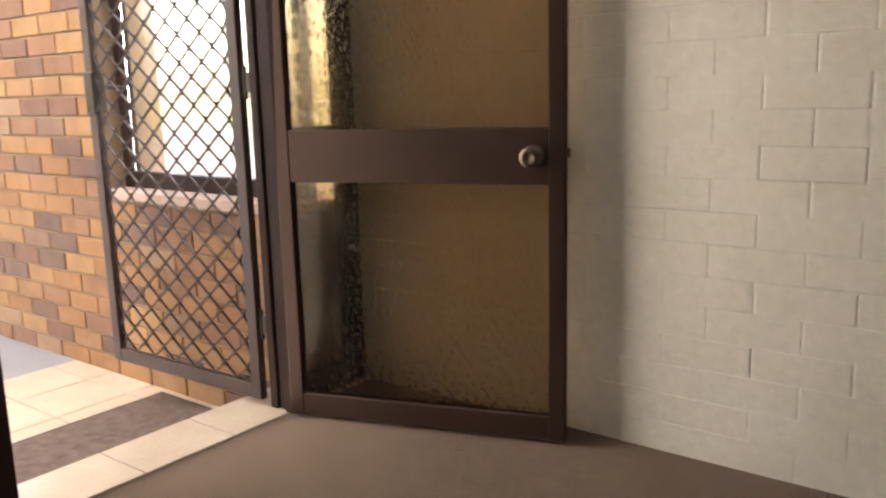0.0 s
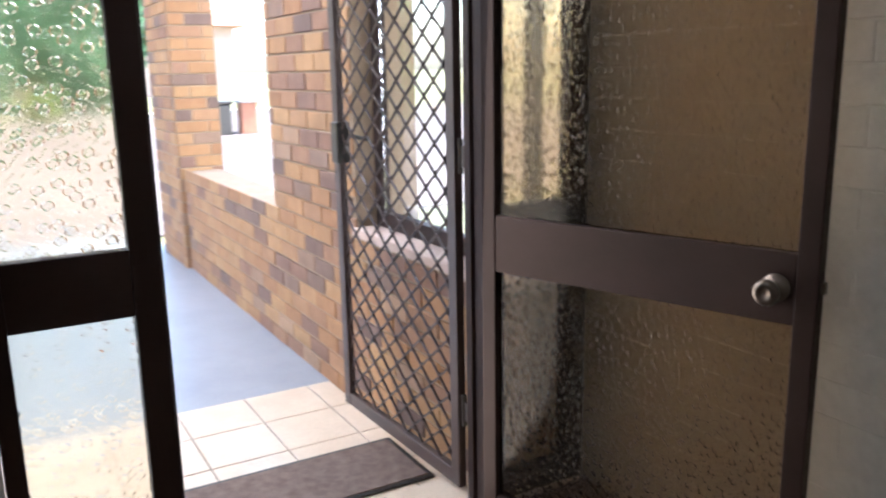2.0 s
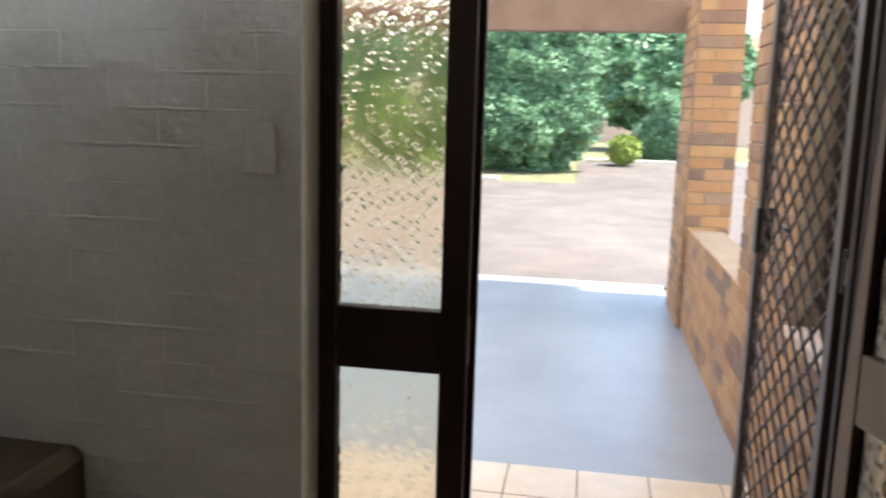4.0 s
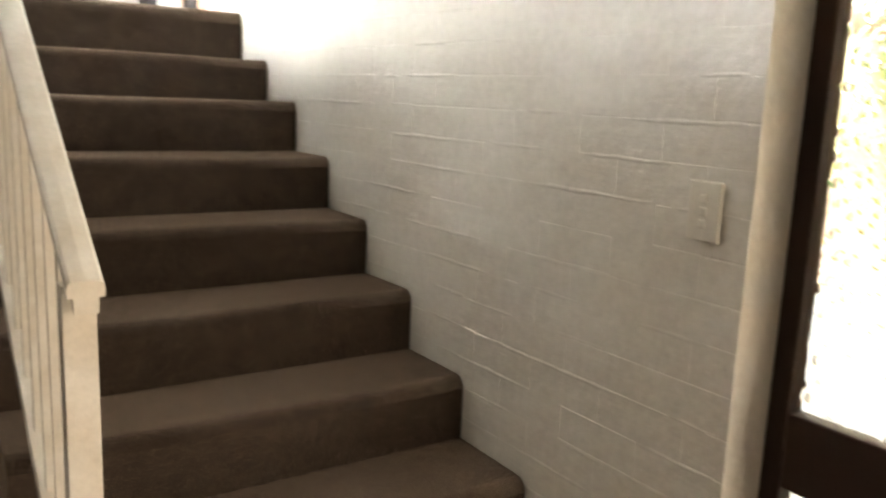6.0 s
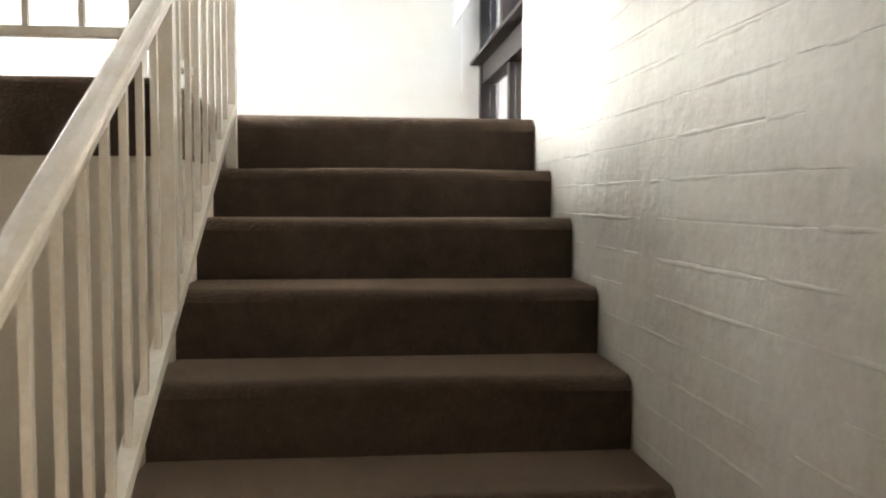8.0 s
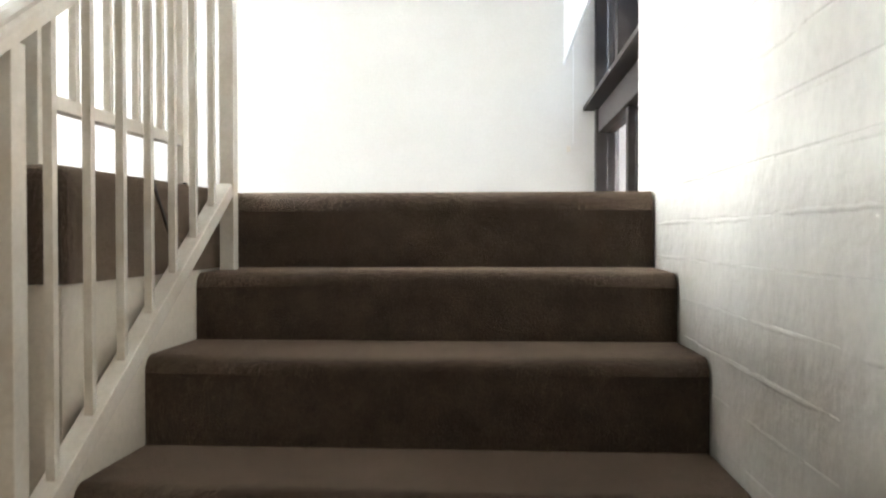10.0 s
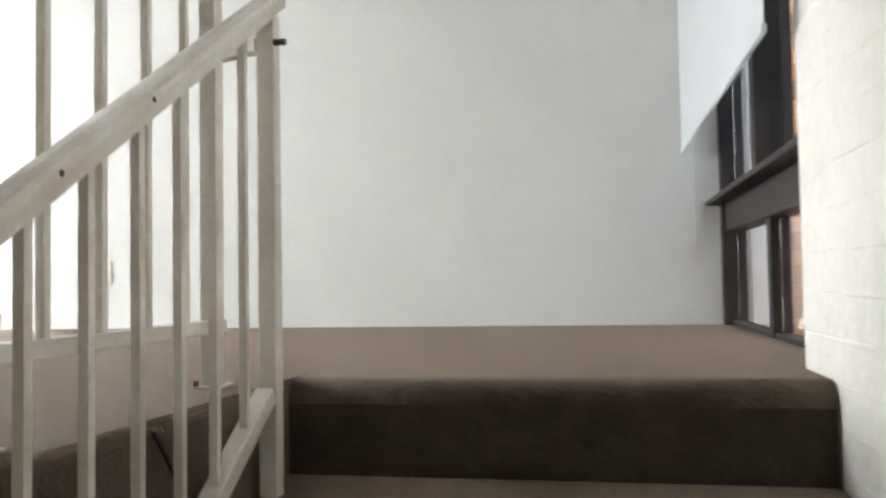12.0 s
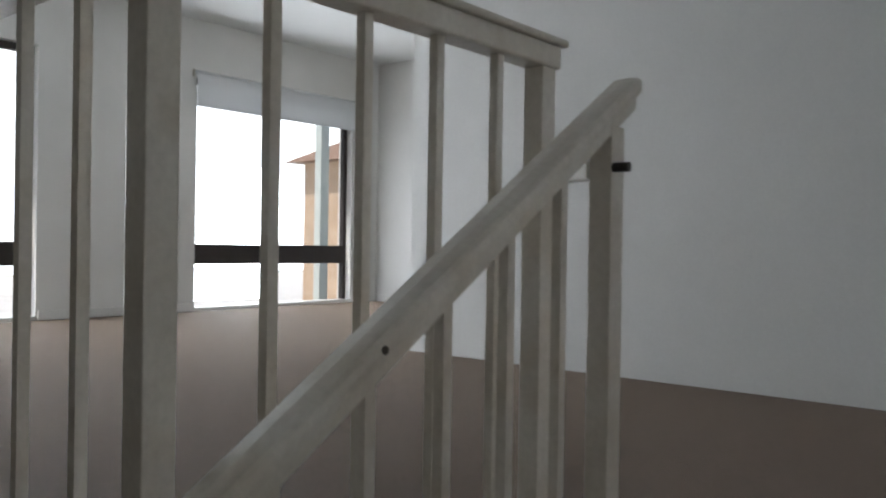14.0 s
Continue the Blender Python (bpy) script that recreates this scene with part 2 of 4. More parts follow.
# Emission stands in for the overexposed sky past the far windows.
M_SKY_GLOW, _nt, _b = material("glowing_sky_backdrop")
_b.inputs["Base Color"].default_value = (0, 0, 0, 1)
_b.inputs["Emission Color"].default_value = (0.95, 0.98, 1, 1)
_b.inputs["Emission Strength"].default_value = 2.2
M_LAMP, _nt, _b = material("lamp_diffuser")
_b.inputs["Base Color"].default_value = (0.8, 0.8, 0.78, 1)
_b.inputs["Emission Color"].default_value = (1, 0.97, 0.92, 1)
_b.inputs["Emission Strength"].default_value = 3.0

# ---- mesh helpers ----


def box(bm, x0, x1, y0, y1, z0, z1, bevel=0.0, segments=2):
    """One box between the given planes, with rounded edges."""
    got = bmesh.ops.create_cube(bm, size=1.0, matrix=Matrix.Translation(((x0 + x1) / 2, (y0 + y1) / 2, (z0 + z1) / 2)) @ Matrix.Diagonal((abs(x1 - x0), abs(y1 - y0), abs(z1 - z0), 1)))
    if bevel:
        edges = {e for v in got["verts"] for e in v.link_edges}
        bmesh.ops.bevel(bm, geom=list(edges), offset=bevel, segments=segments, affect="EDGES", profile=0.5)
    return bm


def boxed(x0, x1, y0, y1, z0, z1, bevel=0.0, segments=2):
    return box(bmesh.new(), x0, x1, y0, y1, z0, z1, bevel, segments)


def rod(bm, a, b, radius, sides=12, radius_b=None):
    """A round bar from a to b."""
    a, b = Vector(a), Vector(b)
    turn = (b - a).to_track_quat("Z", "Y").to_matrix().to_4x4()
    bmesh.ops.create_cone(bm, cap_ends=True, segments=sides, radius1=radius, radius2=radius if radius_b is None else radius_b, depth=(b - a).length, matrix=Matrix.Translation((a + b) / 2) @ turn)
    return bm


def bar(bm, a, b, wide, high, bevel=0.0):
    """A square bar from a to b that stays upright."""
    a, b = Vector(a), Vector(b)
    d = (b - a).normalized()
    side = d.cross(Vector((0, 0, 1))).normalized()
    up = side.cross(d)
    m = Matrix((side, d, up)).transposed().to_4x4()
    m.translation = (a + b) / 2
    got = bmesh.ops.create_cube(bm, size=1.0, matrix=m @ Matrix.Diagonal((wide, (b - a).length, high, 1)))
    if bevel:
        bmesh.ops.bevel(bm, geom=list({e for v in got["verts"] for e in v.link_edges}), offset=bevel, segments=2, affect="EDGES", profile=0.5)
    return bm


def part(name, bm, mat, parent=None, label="", smooth=False):
    me = bpy.data.meshes.new(name)
    bm.to_mesh(me)
    bm.free()
    me.materials.append(mat)
    if smooth:
        for p in me.polygons:
            p.use_smooth = True
    ob = new(name, me)
    if parent is not None:
        ob.parent = parent
        ob.matrix_parent_inverse = parent.matrix_world.inverted()
    if label:
        ob["label"] = label
    return ob


def thing(name, at, label, category, group="", kind=""):
    ob = new(name)
    ob.location = at
    ob.matrix_world = Matrix.Translation(at)
    return tagged(ob, label, category, group, kind)


def structure(name, bm, mat, label, category):
    return tagged(part(name, bm, mat), label, category, kind="structure")


BRICK_L, BRICK_H, JOINT = 0.230, 0.076, 0.010
BRICK_MESH = {}


def brick_mesh(length, height, depth, soft, mat, soft_u=None):
    key = (round(length, 3), round(height, 3), depth, soft, soft_u, mat.name)
    if key not in BRICK_MESH:
        me = bpy.data.meshes.new("brick")
        a, b = length / 2, height / 2
        back = [(-a, 0, -b), (a, 0, -b), (a, 0, b), (-a, 0, b)]
        mid = [(-a, -depth + soft, -b), (a, -depth + soft, -b), (a, -depth + soft, b), (-a, -depth + soft, b)]
        a, b = a - (soft if soft_u is None else soft_u), b - soft
        front = [(-a, -depth, -b), (a, -depth, -b), (a, -depth, b), (-a, -depth, b)]
        faces = [(8, 9, 10, 11)] + [(k, (k + 1) % 4, 4 + (k + 1) % 4, 4 + k) for k in range(4)] + [(4 + k, 4 + (k + 1) % 4, 8 + (k + 1) % 4, 8 + k) for k in range(4)]
        me.from_pydata(back + mid + front, [], faces)
        me.materials.append(mat)
        for p in me.polygons[1:]:
            p.use_smooth = False
        BRICK_MESH[key] = me
    return BRICK_MESH[key]


def lay_bricks(wall, place, length, z0, z1, holes, mat, depth, soft, uneven, near, seed, limit=300, joint=JOINT, soft_u=None, fill=0.0):
    """Running bond on one face of a wall. place(u): matrix of a spot u along the face whose -Y looks outward. near: a stretch (u0, u1, z0, z1) whose bricks are single parts."""
    rnd = random.Random(seed)
    singles, rest_v, rest_f = 0, [], []
    course, z = 0, z0
    while z < z1 - 0.02:
        h = min(BRICK_H + JOINT - joint, z1 - z - joint / 2)
        u = -(BRICK_L + JOINT) / 2 if course % 2 else 0.0
        while u < length - 0.02:
            a, b = max(u + joint / 2, joint / 2), min(u + BRICK_L + JOINT / 2, length - joint / 2)
            pieces = [(a, b)]
            for hu0, hu1, hz0, hz1 in holes:
                if z + h > hz0 + 0.02 and z < hz1 - 0.02:
                    cut = []
                    for p, q in pieces:
                        if q <= hu0 or p >= hu1:
                            cut.append((p, q))
                        else:
                            if p < hu0:
                                cut.append((p, hu0))
                            if q > hu1:
                                cut.append((hu1, q))
                    pieces = cut
            for p, q in pieces:
                if q - p < 0.03:
                    continue
                if rnd.random() < fill:
                    me = brick_mesh(q - p + 0.006, h + 0.006, depth, soft, mat, soft_u)
                else:
                    me = brick_mesh(q - p + (0.006 if fill else 0.0), h, depth, soft, mat, soft_u)
                m = place((p + q) / 2) @ pose(rnd.uniform(-1, 1) * uneven * 0.4, rnd.uniform(-0.5, 0.5) * uneven, z + h / 2, rnd.uniform(-1, 1) * uneven * 250, 0, rnd.uniform(-1, 1) * uneven * 120)
                if singles < limit and near[0] <= (p + q) / 2 <= near[1] and near[2] <= z <= near[3]:
                    ob = new("brick", me)
                    ob.parent = wall
                    ob.matrix_parent_inverse = wall.matrix_world.inverted()
                    ob.matrix_world = m
                    singles += 1
                else:
                    k = len(rest_v)
                    rest_v += [m @ v.co for v in me.vertices]
                    rest_f += [[k + i for i in f.vertices] for f in me.polygons]
            u += BRICK_L + JOINT
        z += BRICK_H + JOINT
        course += 1
    if rest_v:
        me = bpy.data.meshes.new("brickwork")
        me.from_pydata(rest_v, [], rest_f)
        me.materials.append(mat)
        ob = new("brickwork", me)
        ob.parent = wall
        ob.matrix_parent_inverse = wall.matrix_world.inverted()
        tagged(ob, kind="stuff")



def joint_ridges(wall, place, length, z0, z1, seed, share, high):
    """Low uneven beads of painted mortar left along the bed joints of a brick face."""
    rnd = random.Random(seed)
    verts, faces = [], []
    z = z0
    while z < z1:
        u = rnd.uniform(0, 0.3)
        while u < length - 0.05:
            run = min(rnd.uniform(0.08, 0.55), length - u - 0.01)
            if rnd.random() < share:
                steps = max(3, int(run / 0.035))
                tall, drop = high * rnd.uniform(0.45, 1.0), rnd.uniform(-0.004, 0.004)
                for k in range(steps + 1):
                    f = k / steps
                    fade = min(1.0, 4 * f, 4 * (1 - f))
                    zz = z + drop + rnd.uniform(-0.0016, 0.0016)
                    h = tall * fade * rnd.uniform(0.6, 1.0)
                    w = 0.0035 + 0.003 * rnd.random()
                    p = place(u + run * f)
                    base = len(verts)
                    verts += [p @ Vector((0, 0.0004, zz - w)), p @ Vector((0, -0.0018 - h, zz + 0.001)), p @ Vector((0, 0.0004, zz + w * 1.6))]
                    if k:
                        faces += [(base - 3, base, base + 1, base - 2), (base - 2, base + 1, base + 2, base - 1)]
            u += run + rnd.uniform(0.01, 0.2)
        z += BRICK_H + JOINT
    me = bpy.data.meshes.new("mortar_ridges")
    me.from_pydata(verts, [], faces)
    me.materials.append(M_PAINTED)
    for p in me.polygons:
        p.use_smooth = True
    ob = new("mortar_ridges", me)
    ob.parent = wall
    ob.matrix_parent_inverse = wall.matrix_world.inverted()
    tagged(ob, kind="stuff")


# ---- the shell of the place ----
UP, CEIL = 1.806, 4.20
RISE, GOING, FIRST = 0.18, 0.29, -0.019
TREADS = [RISE * (k + 1) for k in range(8)] + [1.602, UP]


def boxes(*rows):
    bm = bmesh.new()
    for r in rows:
        box(bm, *r)
    return bm


wall_east = structure("wall_east", boxes((0.006, 0.24, -0.006, 2.86, -0.2, CEIL), (0.006, 0.24, -1.62, -0.006, 2.10, CEIL), (0.006, 0.24, 2.86, 4.67, 0.0, UP - 0.21), (0.125, 0.24, 2.86, 4.67, UP - 0.21, UP - 0.003), (0.006, 0.24, 2.86, 4.67, 3.90, CEIL)), M_PAINTED, "white painted brick wall beside the carpeted stairs", "wall")
wall_south = structure("wall_south", boxes((-5.6, 0.24, -1.85, -1.626, -0.2, CEIL)), M_PAINTED, "white painted brick wall behind the open glass door", "wall")
# Lower box is unseen, set far back so less light bounces onto the stairs.
structure("wall_west", boxes((-5.75, -5.6, -1.85, 1.80, -0.2, 2.6), (-2.90, -2.75, 0.55, 1.68, 2.45, CEIL)), M_PLASTER, "unseen plain white plastered wall, set back to lessen bounce", "wall")
structure("wall_under", boxes((-5.6, -2.9, 1.69, 1.80, 1.61, 2.45), (-5.6, -1.13, 1.69, 1.80, 0, 1.61), (-1.25, -1.13, 1.80, 4.67, 0, 1.61)), M_UNDER, "cream plastered wall below the upper floor", "wall")
structure("wall_north", boxes((-3.5, 0.24, 4.67, 4.80, UP, CEIL)), M_PLASTER, "plain white plastered wall of the upper landing", "wall")
structure("wall_room_north", boxes((-6.6, -3.4, 7.35, 7.50, UP, CEIL), (-3.5, -3.4, 4.80, 7.35, UP, CEIL)), M_PLASTER, "white plastered wall of the far room", "wall")
structure("wall_room_south", boxes((-6.6, -2.75, 1.53, 1.68, UP, CEIL)), M_PLASTER, "white plastered wall closing the far room", "wall")
structure("wall_room_west", boxes((-6.6, -6.4, 1.68, 2.20, UP, CEIL), (-6.6, -6.4, 3.97, 5.23, UP, CEIL), (-6.6, -6.4, 7.00, 7.35, UP, CEIL), (-6.6, -6.4, 2.20, 3.97, 3.74, CEIL), (-6.6, -6.4, 5.23, 7.00, 3.74, CEIL)), M_PLASTER, "white plastered window wall of the far room", "wall")
structure("ceiling", boxes((-6.6, 0.24, -1.85, 7.50, CEIL, CEIL + 0.15)), M_CEILING, "plain white painted ceiling", "ceiling")
# Unseen low ceiling, added to keep upstairs light off the entry and risers.
structure("light_block_ceiling", boxes((-5.6, 0.006, -1.626, 0.55, 2.45, 2.60), (-5.6, -2.90, 0.55, 1.69, 2.45, 2.60)), M_CEILING, "unseen white ceiling added to dim the entry", "ceiling")
# Unseen upstand added above that ceiling to shade the lower stairs.
structure("light_block_wall", boxes((-2.75, 0.006, 0.55, 0.67, 2.45, CEIL)), M_PLASTER, "unseen white upstand added to shade the lower stairs", "wall")
# Added pale wall, standing in for the grey reflected by the panes.
structure("reflection_wall", boxes((0.245, 0.41, 4.85, 5.3, -0.3, 4.4)), M_PLASTER, "pale wall added for the grey reflection in the stair window", "wall")
structure("floor_entry", boxes((-5.6, 0.10, -1.626, 1.69, -0.2, 0.0), (-1.25, 0.006, 1.69, 4.80, -0.2, 0.0)), M_CARPET, "brown carpeted entry floor", "floor")
for y0, y1, nm in ((3.97, 5.23, "baseboard"), (7.00, 7.335, "baseboard")):
    structure(nm, boxed(-6.4, -6.385, y0, y1, UP, UP + 0.07, 0.003), M_PLASTER, "low white painted skirting board", "baseboard")
structure("baseboard", boxed(-6.385, -3.5, 7.335, 7.35, UP, UP + 0.07, 0.003), M_PLASTER, "low white painted skirting board", "baseboard")


def upper_floor():
    bm = bmesh.new()
    pts = [(-6.4, 1.68), (-1.12, 1.68), (-1.12, 2.86), (0.12, 2.86), (0.12, 4.67), (-3.5, 4.67), (-3.5, 7.35), (-6.4, 7.35)]
    f = bm.faces.new([bm.verts.new((x, y, UP)) for x, y in pts])
    got = bmesh.ops.extrude_face_region(bm, geom=[f])
    for v in got["geom"]:
        if isinstance(v, bmesh.types.BMVert):
            v.co.z = UP - 0.2
    edges = [e for e in bm.edges if all(v.co.z > UP - 0.01 for v in e.verts) and (all(abs(v.co.y - 1.68) < 1e-4 for v in e.verts) or all(abs(v.co.x + 1.12) < 1e-4 for v in e.verts))]
    corner = [e for e in bm.edges if all(abs(v.co.y - 1.68) < 1e-4 and abs(v.co.x + 1.12) < 1e-4 for v in e.verts)]
    bmesh.ops.bevel(bm, geom=edges + corner, offset=0.03, segments=4, affect="EDGES", profile=0.5)
    bmesh.ops.recalc_face_normals(bm, faces=bm.faces)
    return bm


floor_upper = structure("floor_upper", upper_floor(), M_CARPET, "taupe carpet on the upper floor, rolled over its edge", "floor")


def carpet_seam():
    bm = bmesh.new()
    bar(bm, (-1.118, 2.03, 1.795), (-1.118, 2.16, 1.63), 0.006, 0.006)
    return bm


part("seam", carpet_seam(), M_DARKMETAL, floor_upper, "dark seam in the carpet edge")

# stairs
stairs = thing("staircase", (-0.51, 1.3, 0), "straight flight of brown carpeted steps with rounded nosings", "stairs", kind="structure")
for j in range(10):
    y, z = FIRST + GOING * j, TREADS[j]
    left = -1.137 if j < 9 else -1.1195
    bm = boxed(left, -0.001, y, min(y + GOING + 0.03, 2.858), 0.0, z)
    front = [e for e in bm.edges if all(v.co.z > z - 0.001 for v in e.verts) and all(v.co.y < y + 0.001 for v in e.verts)]
    side = [e for e in bm.edges if all(v.co.x < left + 0.001 for v in e.verts) and all(v.co.y < y + 0.001 for v in e.verts)]
    bmesh.ops.bevel(bm, geom=front, offset=0.052 if j == 9 else 0.034, segments=6, affect="EDGES", profile=0.5)
    # the carpet bulges and sags a little along each nosing
    bmesh.ops.bisect_plane(bm, geom=bm.verts[:] + bm.edges[:] + bm.faces[:], plane_co=(-0.35, 0, 0), plane_no=(1, 0, 0))
    bmesh.ops.bisect_plane(bm, geom=bm.verts[:] + bm.edges[:] + bm.faces[:], plane_co=(-0.7, 0, 0), plane_no=(1, 0, 0))
    for v in bm.verts:
        if v.co.z > z - 0.05 and v.co.y < y + 0.05:
            v.co.z += 0.004 * math.sin(j * 2.1 + v.co.x * 5.0)
    st = part("step", bm, M_CARPET, stairs)
    for p in st.data.polygons:
        p.use_smooth = abs(p.normal.y) > 0.02 and abs(p.normal.z) > 0.02

# ---- the porch and the garden ----


def rise_z(x):
    """Height of the ground, which climbs gently past the porch."""
    return -0.21 + 0.042 * (min(max(x, 6.1), 21.1) - 6.1)


def sloping(xs, y0, y1, lift, deep):
    """A sheet of ground that follows the slope."""
    bm = bmesh.new()
    rows = [[bm.verts.new((x, y, rise_z(x) + dz)) for y, dz in ((y0, lift), (y1, lift), (y1, lift - deep), (y0, lift - deep))] for x in xs]
    for p, q in zip(rows, rows[1:]):
        for k in range(4):
            bm.faces.new((p[k], q[k], q[(k + 1) % 4], p[(k + 1) % 4]))
    bm.faces.new(rows[0])
    bm.faces.new(rows[-1][::-1])
    bmesh.ops.recalc_face_normals(bm, faces=bm.faces)
    return bm


ground = structure("ground", sloping((-400, 6.1, 21.1, 400), -400, 400, 0.0, 0.4), M_GRASS, "thin lawn and earth around the building", "ground")
# Glowing sheet added where the sky burns out to white.
structure("backdrop", boxes((-62.2, -62, -60, 90, -0.21, 16)), M_SKY_GLOW, "glowing white backdrop in place of the bright sky", "sky")
# Invented pale sheet that makes the ground past the windows look burnt out.
structure("yard", boxes((-60, -6.9, -40, 60, -0.3, -0.2)), M_PALE_GROUND, "pale ground sheet added for the white glare behind the building", "paving")
structure("driveway", sloping((6.104, 13.9), -14, 14, 0.02, 0.1), M_ASPHALT, "worn brown driveway in bright daylight", "road")
structure("driveway_turn", sloping((13.904, 18.2), -14, -0.45, 0.02, 0.1), M_ASPHALT, "worn brown driveway turning past the conifer", "road")
structure("porch_floor", boxes((1.738, 6.10, -1.40, 4.0, -0.3, -0.168), (0.24, 1.738, -1.40, 4.0, -0.3, -0.186)), M_CONCRETE, "smooth grey painted concrete porch floor", "floor")
wall_porch = structure("wall_porch", boxes((0.246, 1.35, -1.70, -1.406, -0.3, 0.60), (0.246, 1.35, -1.70, -1.406, 1.9, 2.3), (1.35, 2.40, -1.70, -1.406, -0.3, 2.3), (2.40, 4.50, -1.66, -1.406, -0.3, 0.575), (4.506, 5.3, -1.70, -1.372, -0.3, 2.3)), M_MORTAR, "variegated orange brick porch wall with a low opening", "wall")


def corrugated(x0, x1, y0, y1, z, wave, high):
    """A thin wavy roof sheet."""
    bm = bmesh.new()
    n = int((x1 - x0) / wave * 4)
    rows = [[bm.verts.new((x0 + (x1 - x0) * k / n, y, z + high * math.sin(k * math.pi / 2))) for k in range(n + 1)] for y in (y0, y1)]
    for k in range(n):
        bm.faces.new((rows[0][k], rows[0][k + 1], rows[1][k + 1], rows[1][k]))
    return bm


# Unseen; stretched past the wall to block sun, translucent to brighten the porch.
structure("porch_roof", corrugated(0.24, 5.30, -3.3, 4.3, 2.36, 0.15, 0.02), M_SHEET, "unseen translucent corrugated porch roof sheet", "roof")
# Unseen board added to stop sun leaking in beside the roof sheet.
structure("sun_block", boxes((-3.2, 0.238, -3.3, -1.9, 2.32, 2.42)), M_FASCIA, "unseen board added to block sun beside the porch roof", "roof")
structure("beam", boxes((5.305, 5.50, -1.70, 4.3, 2.085, 2.40)), M_FASCIA, "brown timber beam along the porch front", "beam")
structure("wall_outer", boxes((0.245, 0.35, 0.12, 2.6, -0.3, 2.3)), M_MORTAR, "brick outer wall beside the entry", "wall")
structure("wall_wing", boxes((0.36, 4.0, 5.31, 5.5, -0.3, 4.6)), M_MORTAR, "sunlit orange brick wing wall outside the stair window", "wall")

sill_tiles = structure("door_step", boxes((0.10, 0.336, -1.626, -0.03, -0.2, -0.004)), M_GROUT, "raised tiled doorstep", "step")

# ---- front door, side lights, screen ----


def glazed_side(name, y0, y1, stile_a, stile_b, label, face=0.066):
    """A fixed light beside the door: aluminium stiles and rails round two panes."""
    t = thing(name, (0.13, (y0 + y1) / 2, 0), label, "window", kind="structure")
    x0, x1 = face, 0.172
    part("stile", boxed(x0, x1, y1 - stile_a, y1, 0, 2.10, 0.004), M_FRAME, t)
    part("stile", boxed(x0, x1, y0, y0 + stile_b, 0, 2.10, 0.004), M_FRAME, t)
    a, b = y0 + stile_b, y1 - stile_a
    for z0, z1, nm in ((0.0, 0.085, "bottom_rail"), (0.755, 0.909, "middle_rail"), (2.03, 2.10, "top_rail")):
        part(nm, boxed(x0 + 0.003, x1 - 0.003, a, b, z0, z1, 0.003), M_FRAME, t)
    for z0, z1 in ((0.085, 0.755), (0.909, 2.03)):
        p = part("pane", boxed(0.146, 0.152, a, b, z0, z1), M_BUBBLE, t, "bubbled obscure glass pane")
        p.visible_shadow = False
    return t


glazed_side("window_1", -0.378, -0.008, 0.044, 0.066, "narrow side light of bubbled glass in dark aluminium", 0.122)
glazed_side("window_2", -1.622, -1.272, 0.05, 0.075, "narrow side light of bubbled glass beside the hinges", 0.122)
jamb = thing("door_frame", (0.13, -0.83, 0), "dark bronze aluminium door frame with grooved jambs", "door frame", kind="structure")
part("head", boxed(0.09, 0.19, -1.268, -0.380, 2.06, 2.10, 0.003), M_FRAME, jamb)
for k, (x0, x1, y0, y1) in enumerate(((0.086, 0.118, -1.268, -1.226), (0.124, 0.150, -1.268, -1.236), (0.156, 0.19, -1.268, -1.228), (0.174, 0.20, -0.392, -0.362))):
    part("jamb", boxed(x0, x1, y0, y1, 0, 2.06, 0.003), M_FRAME, jamb)
for z in (0.28, 1.05, 1.8):
    part("hinge", bar(rod(bmesh.new(), (0.212, -1.232, z - 0.05), (0.212, -1.232, z + 0.05), 0.008, 10), (0.188, -1.232, z), (0.222, -1.232, z), 0.006, 0.06), M_DARKMETAL, jamb, "dark knuckle hinge")
part("strike_plate", boxed(0.130, 0.160, -0.3805, -0.3778, 0.78, 0.90, 0.001), M_CHROME, jamb, "worn metal strike plate")

# the open leaf, built along its own X axis from the hinge
LEAF = 0.877
leaf_m = Matrix(((-0.9462, 0.3235, 0, 0.072), (-0.3235, -0.9462, 0, -1.210), (0, 0, 1, 0), (0, 0, 0, 1)))
door = thing("door_1", (0, 0, 0), "open dark framed door with two bubbled glass panes", "door", kind="structure")


def knob_mesh():
    bm = bmesh.new()
    rings = ((0.030, 0.0), (0.031, 0.006), (0.022, 0.010), (0.012, 0.014), (0.011, 0.034), (0.020, 0.040), (0.027, 0.050), (0.028, 0.058), (0.024, 0.066), (0.013, 0.068), (0.009, 0.064))
    loops = []
    for r, d in rings:
        loops.append([bm.verts.new((r * math.cos(a), -d, r * math.sin(a))) for a in [2 * math.pi * k / 24 for k in range(24)]])
    for p, q in zip(loops, loops[1:]):
        for k in range(24):
            bm.faces.new((p[k], p[(k + 1) % 24], q[(k + 1) % 24], q[k]))
    bm.faces.new(loops[-1])
    bmesh.ops.recalc_face_normals(bm, faces=bm.faces)
    return bm



part("hinge_stile", boxed(0, 0.046, 0, 0.04, 0.012, 2.05, 0.003), M_FRAME, door)
part("lock_stile", boxed(LEAF - 0.046, LEAF, 0, 0.04, 0.012, 2.05, 0.003), M_FRAME, door)
for z0, z1, nm in ((0.012, 0.083, "bottom_rail"), (0.751, 0.906, "lock_rail"), (1.98, 2.05, "top_rail")):
    part(nm, boxed(0.046, LEAF - 0.046, 0.002, 0.038, z0, z1, 0.003), M_FRAME, door)
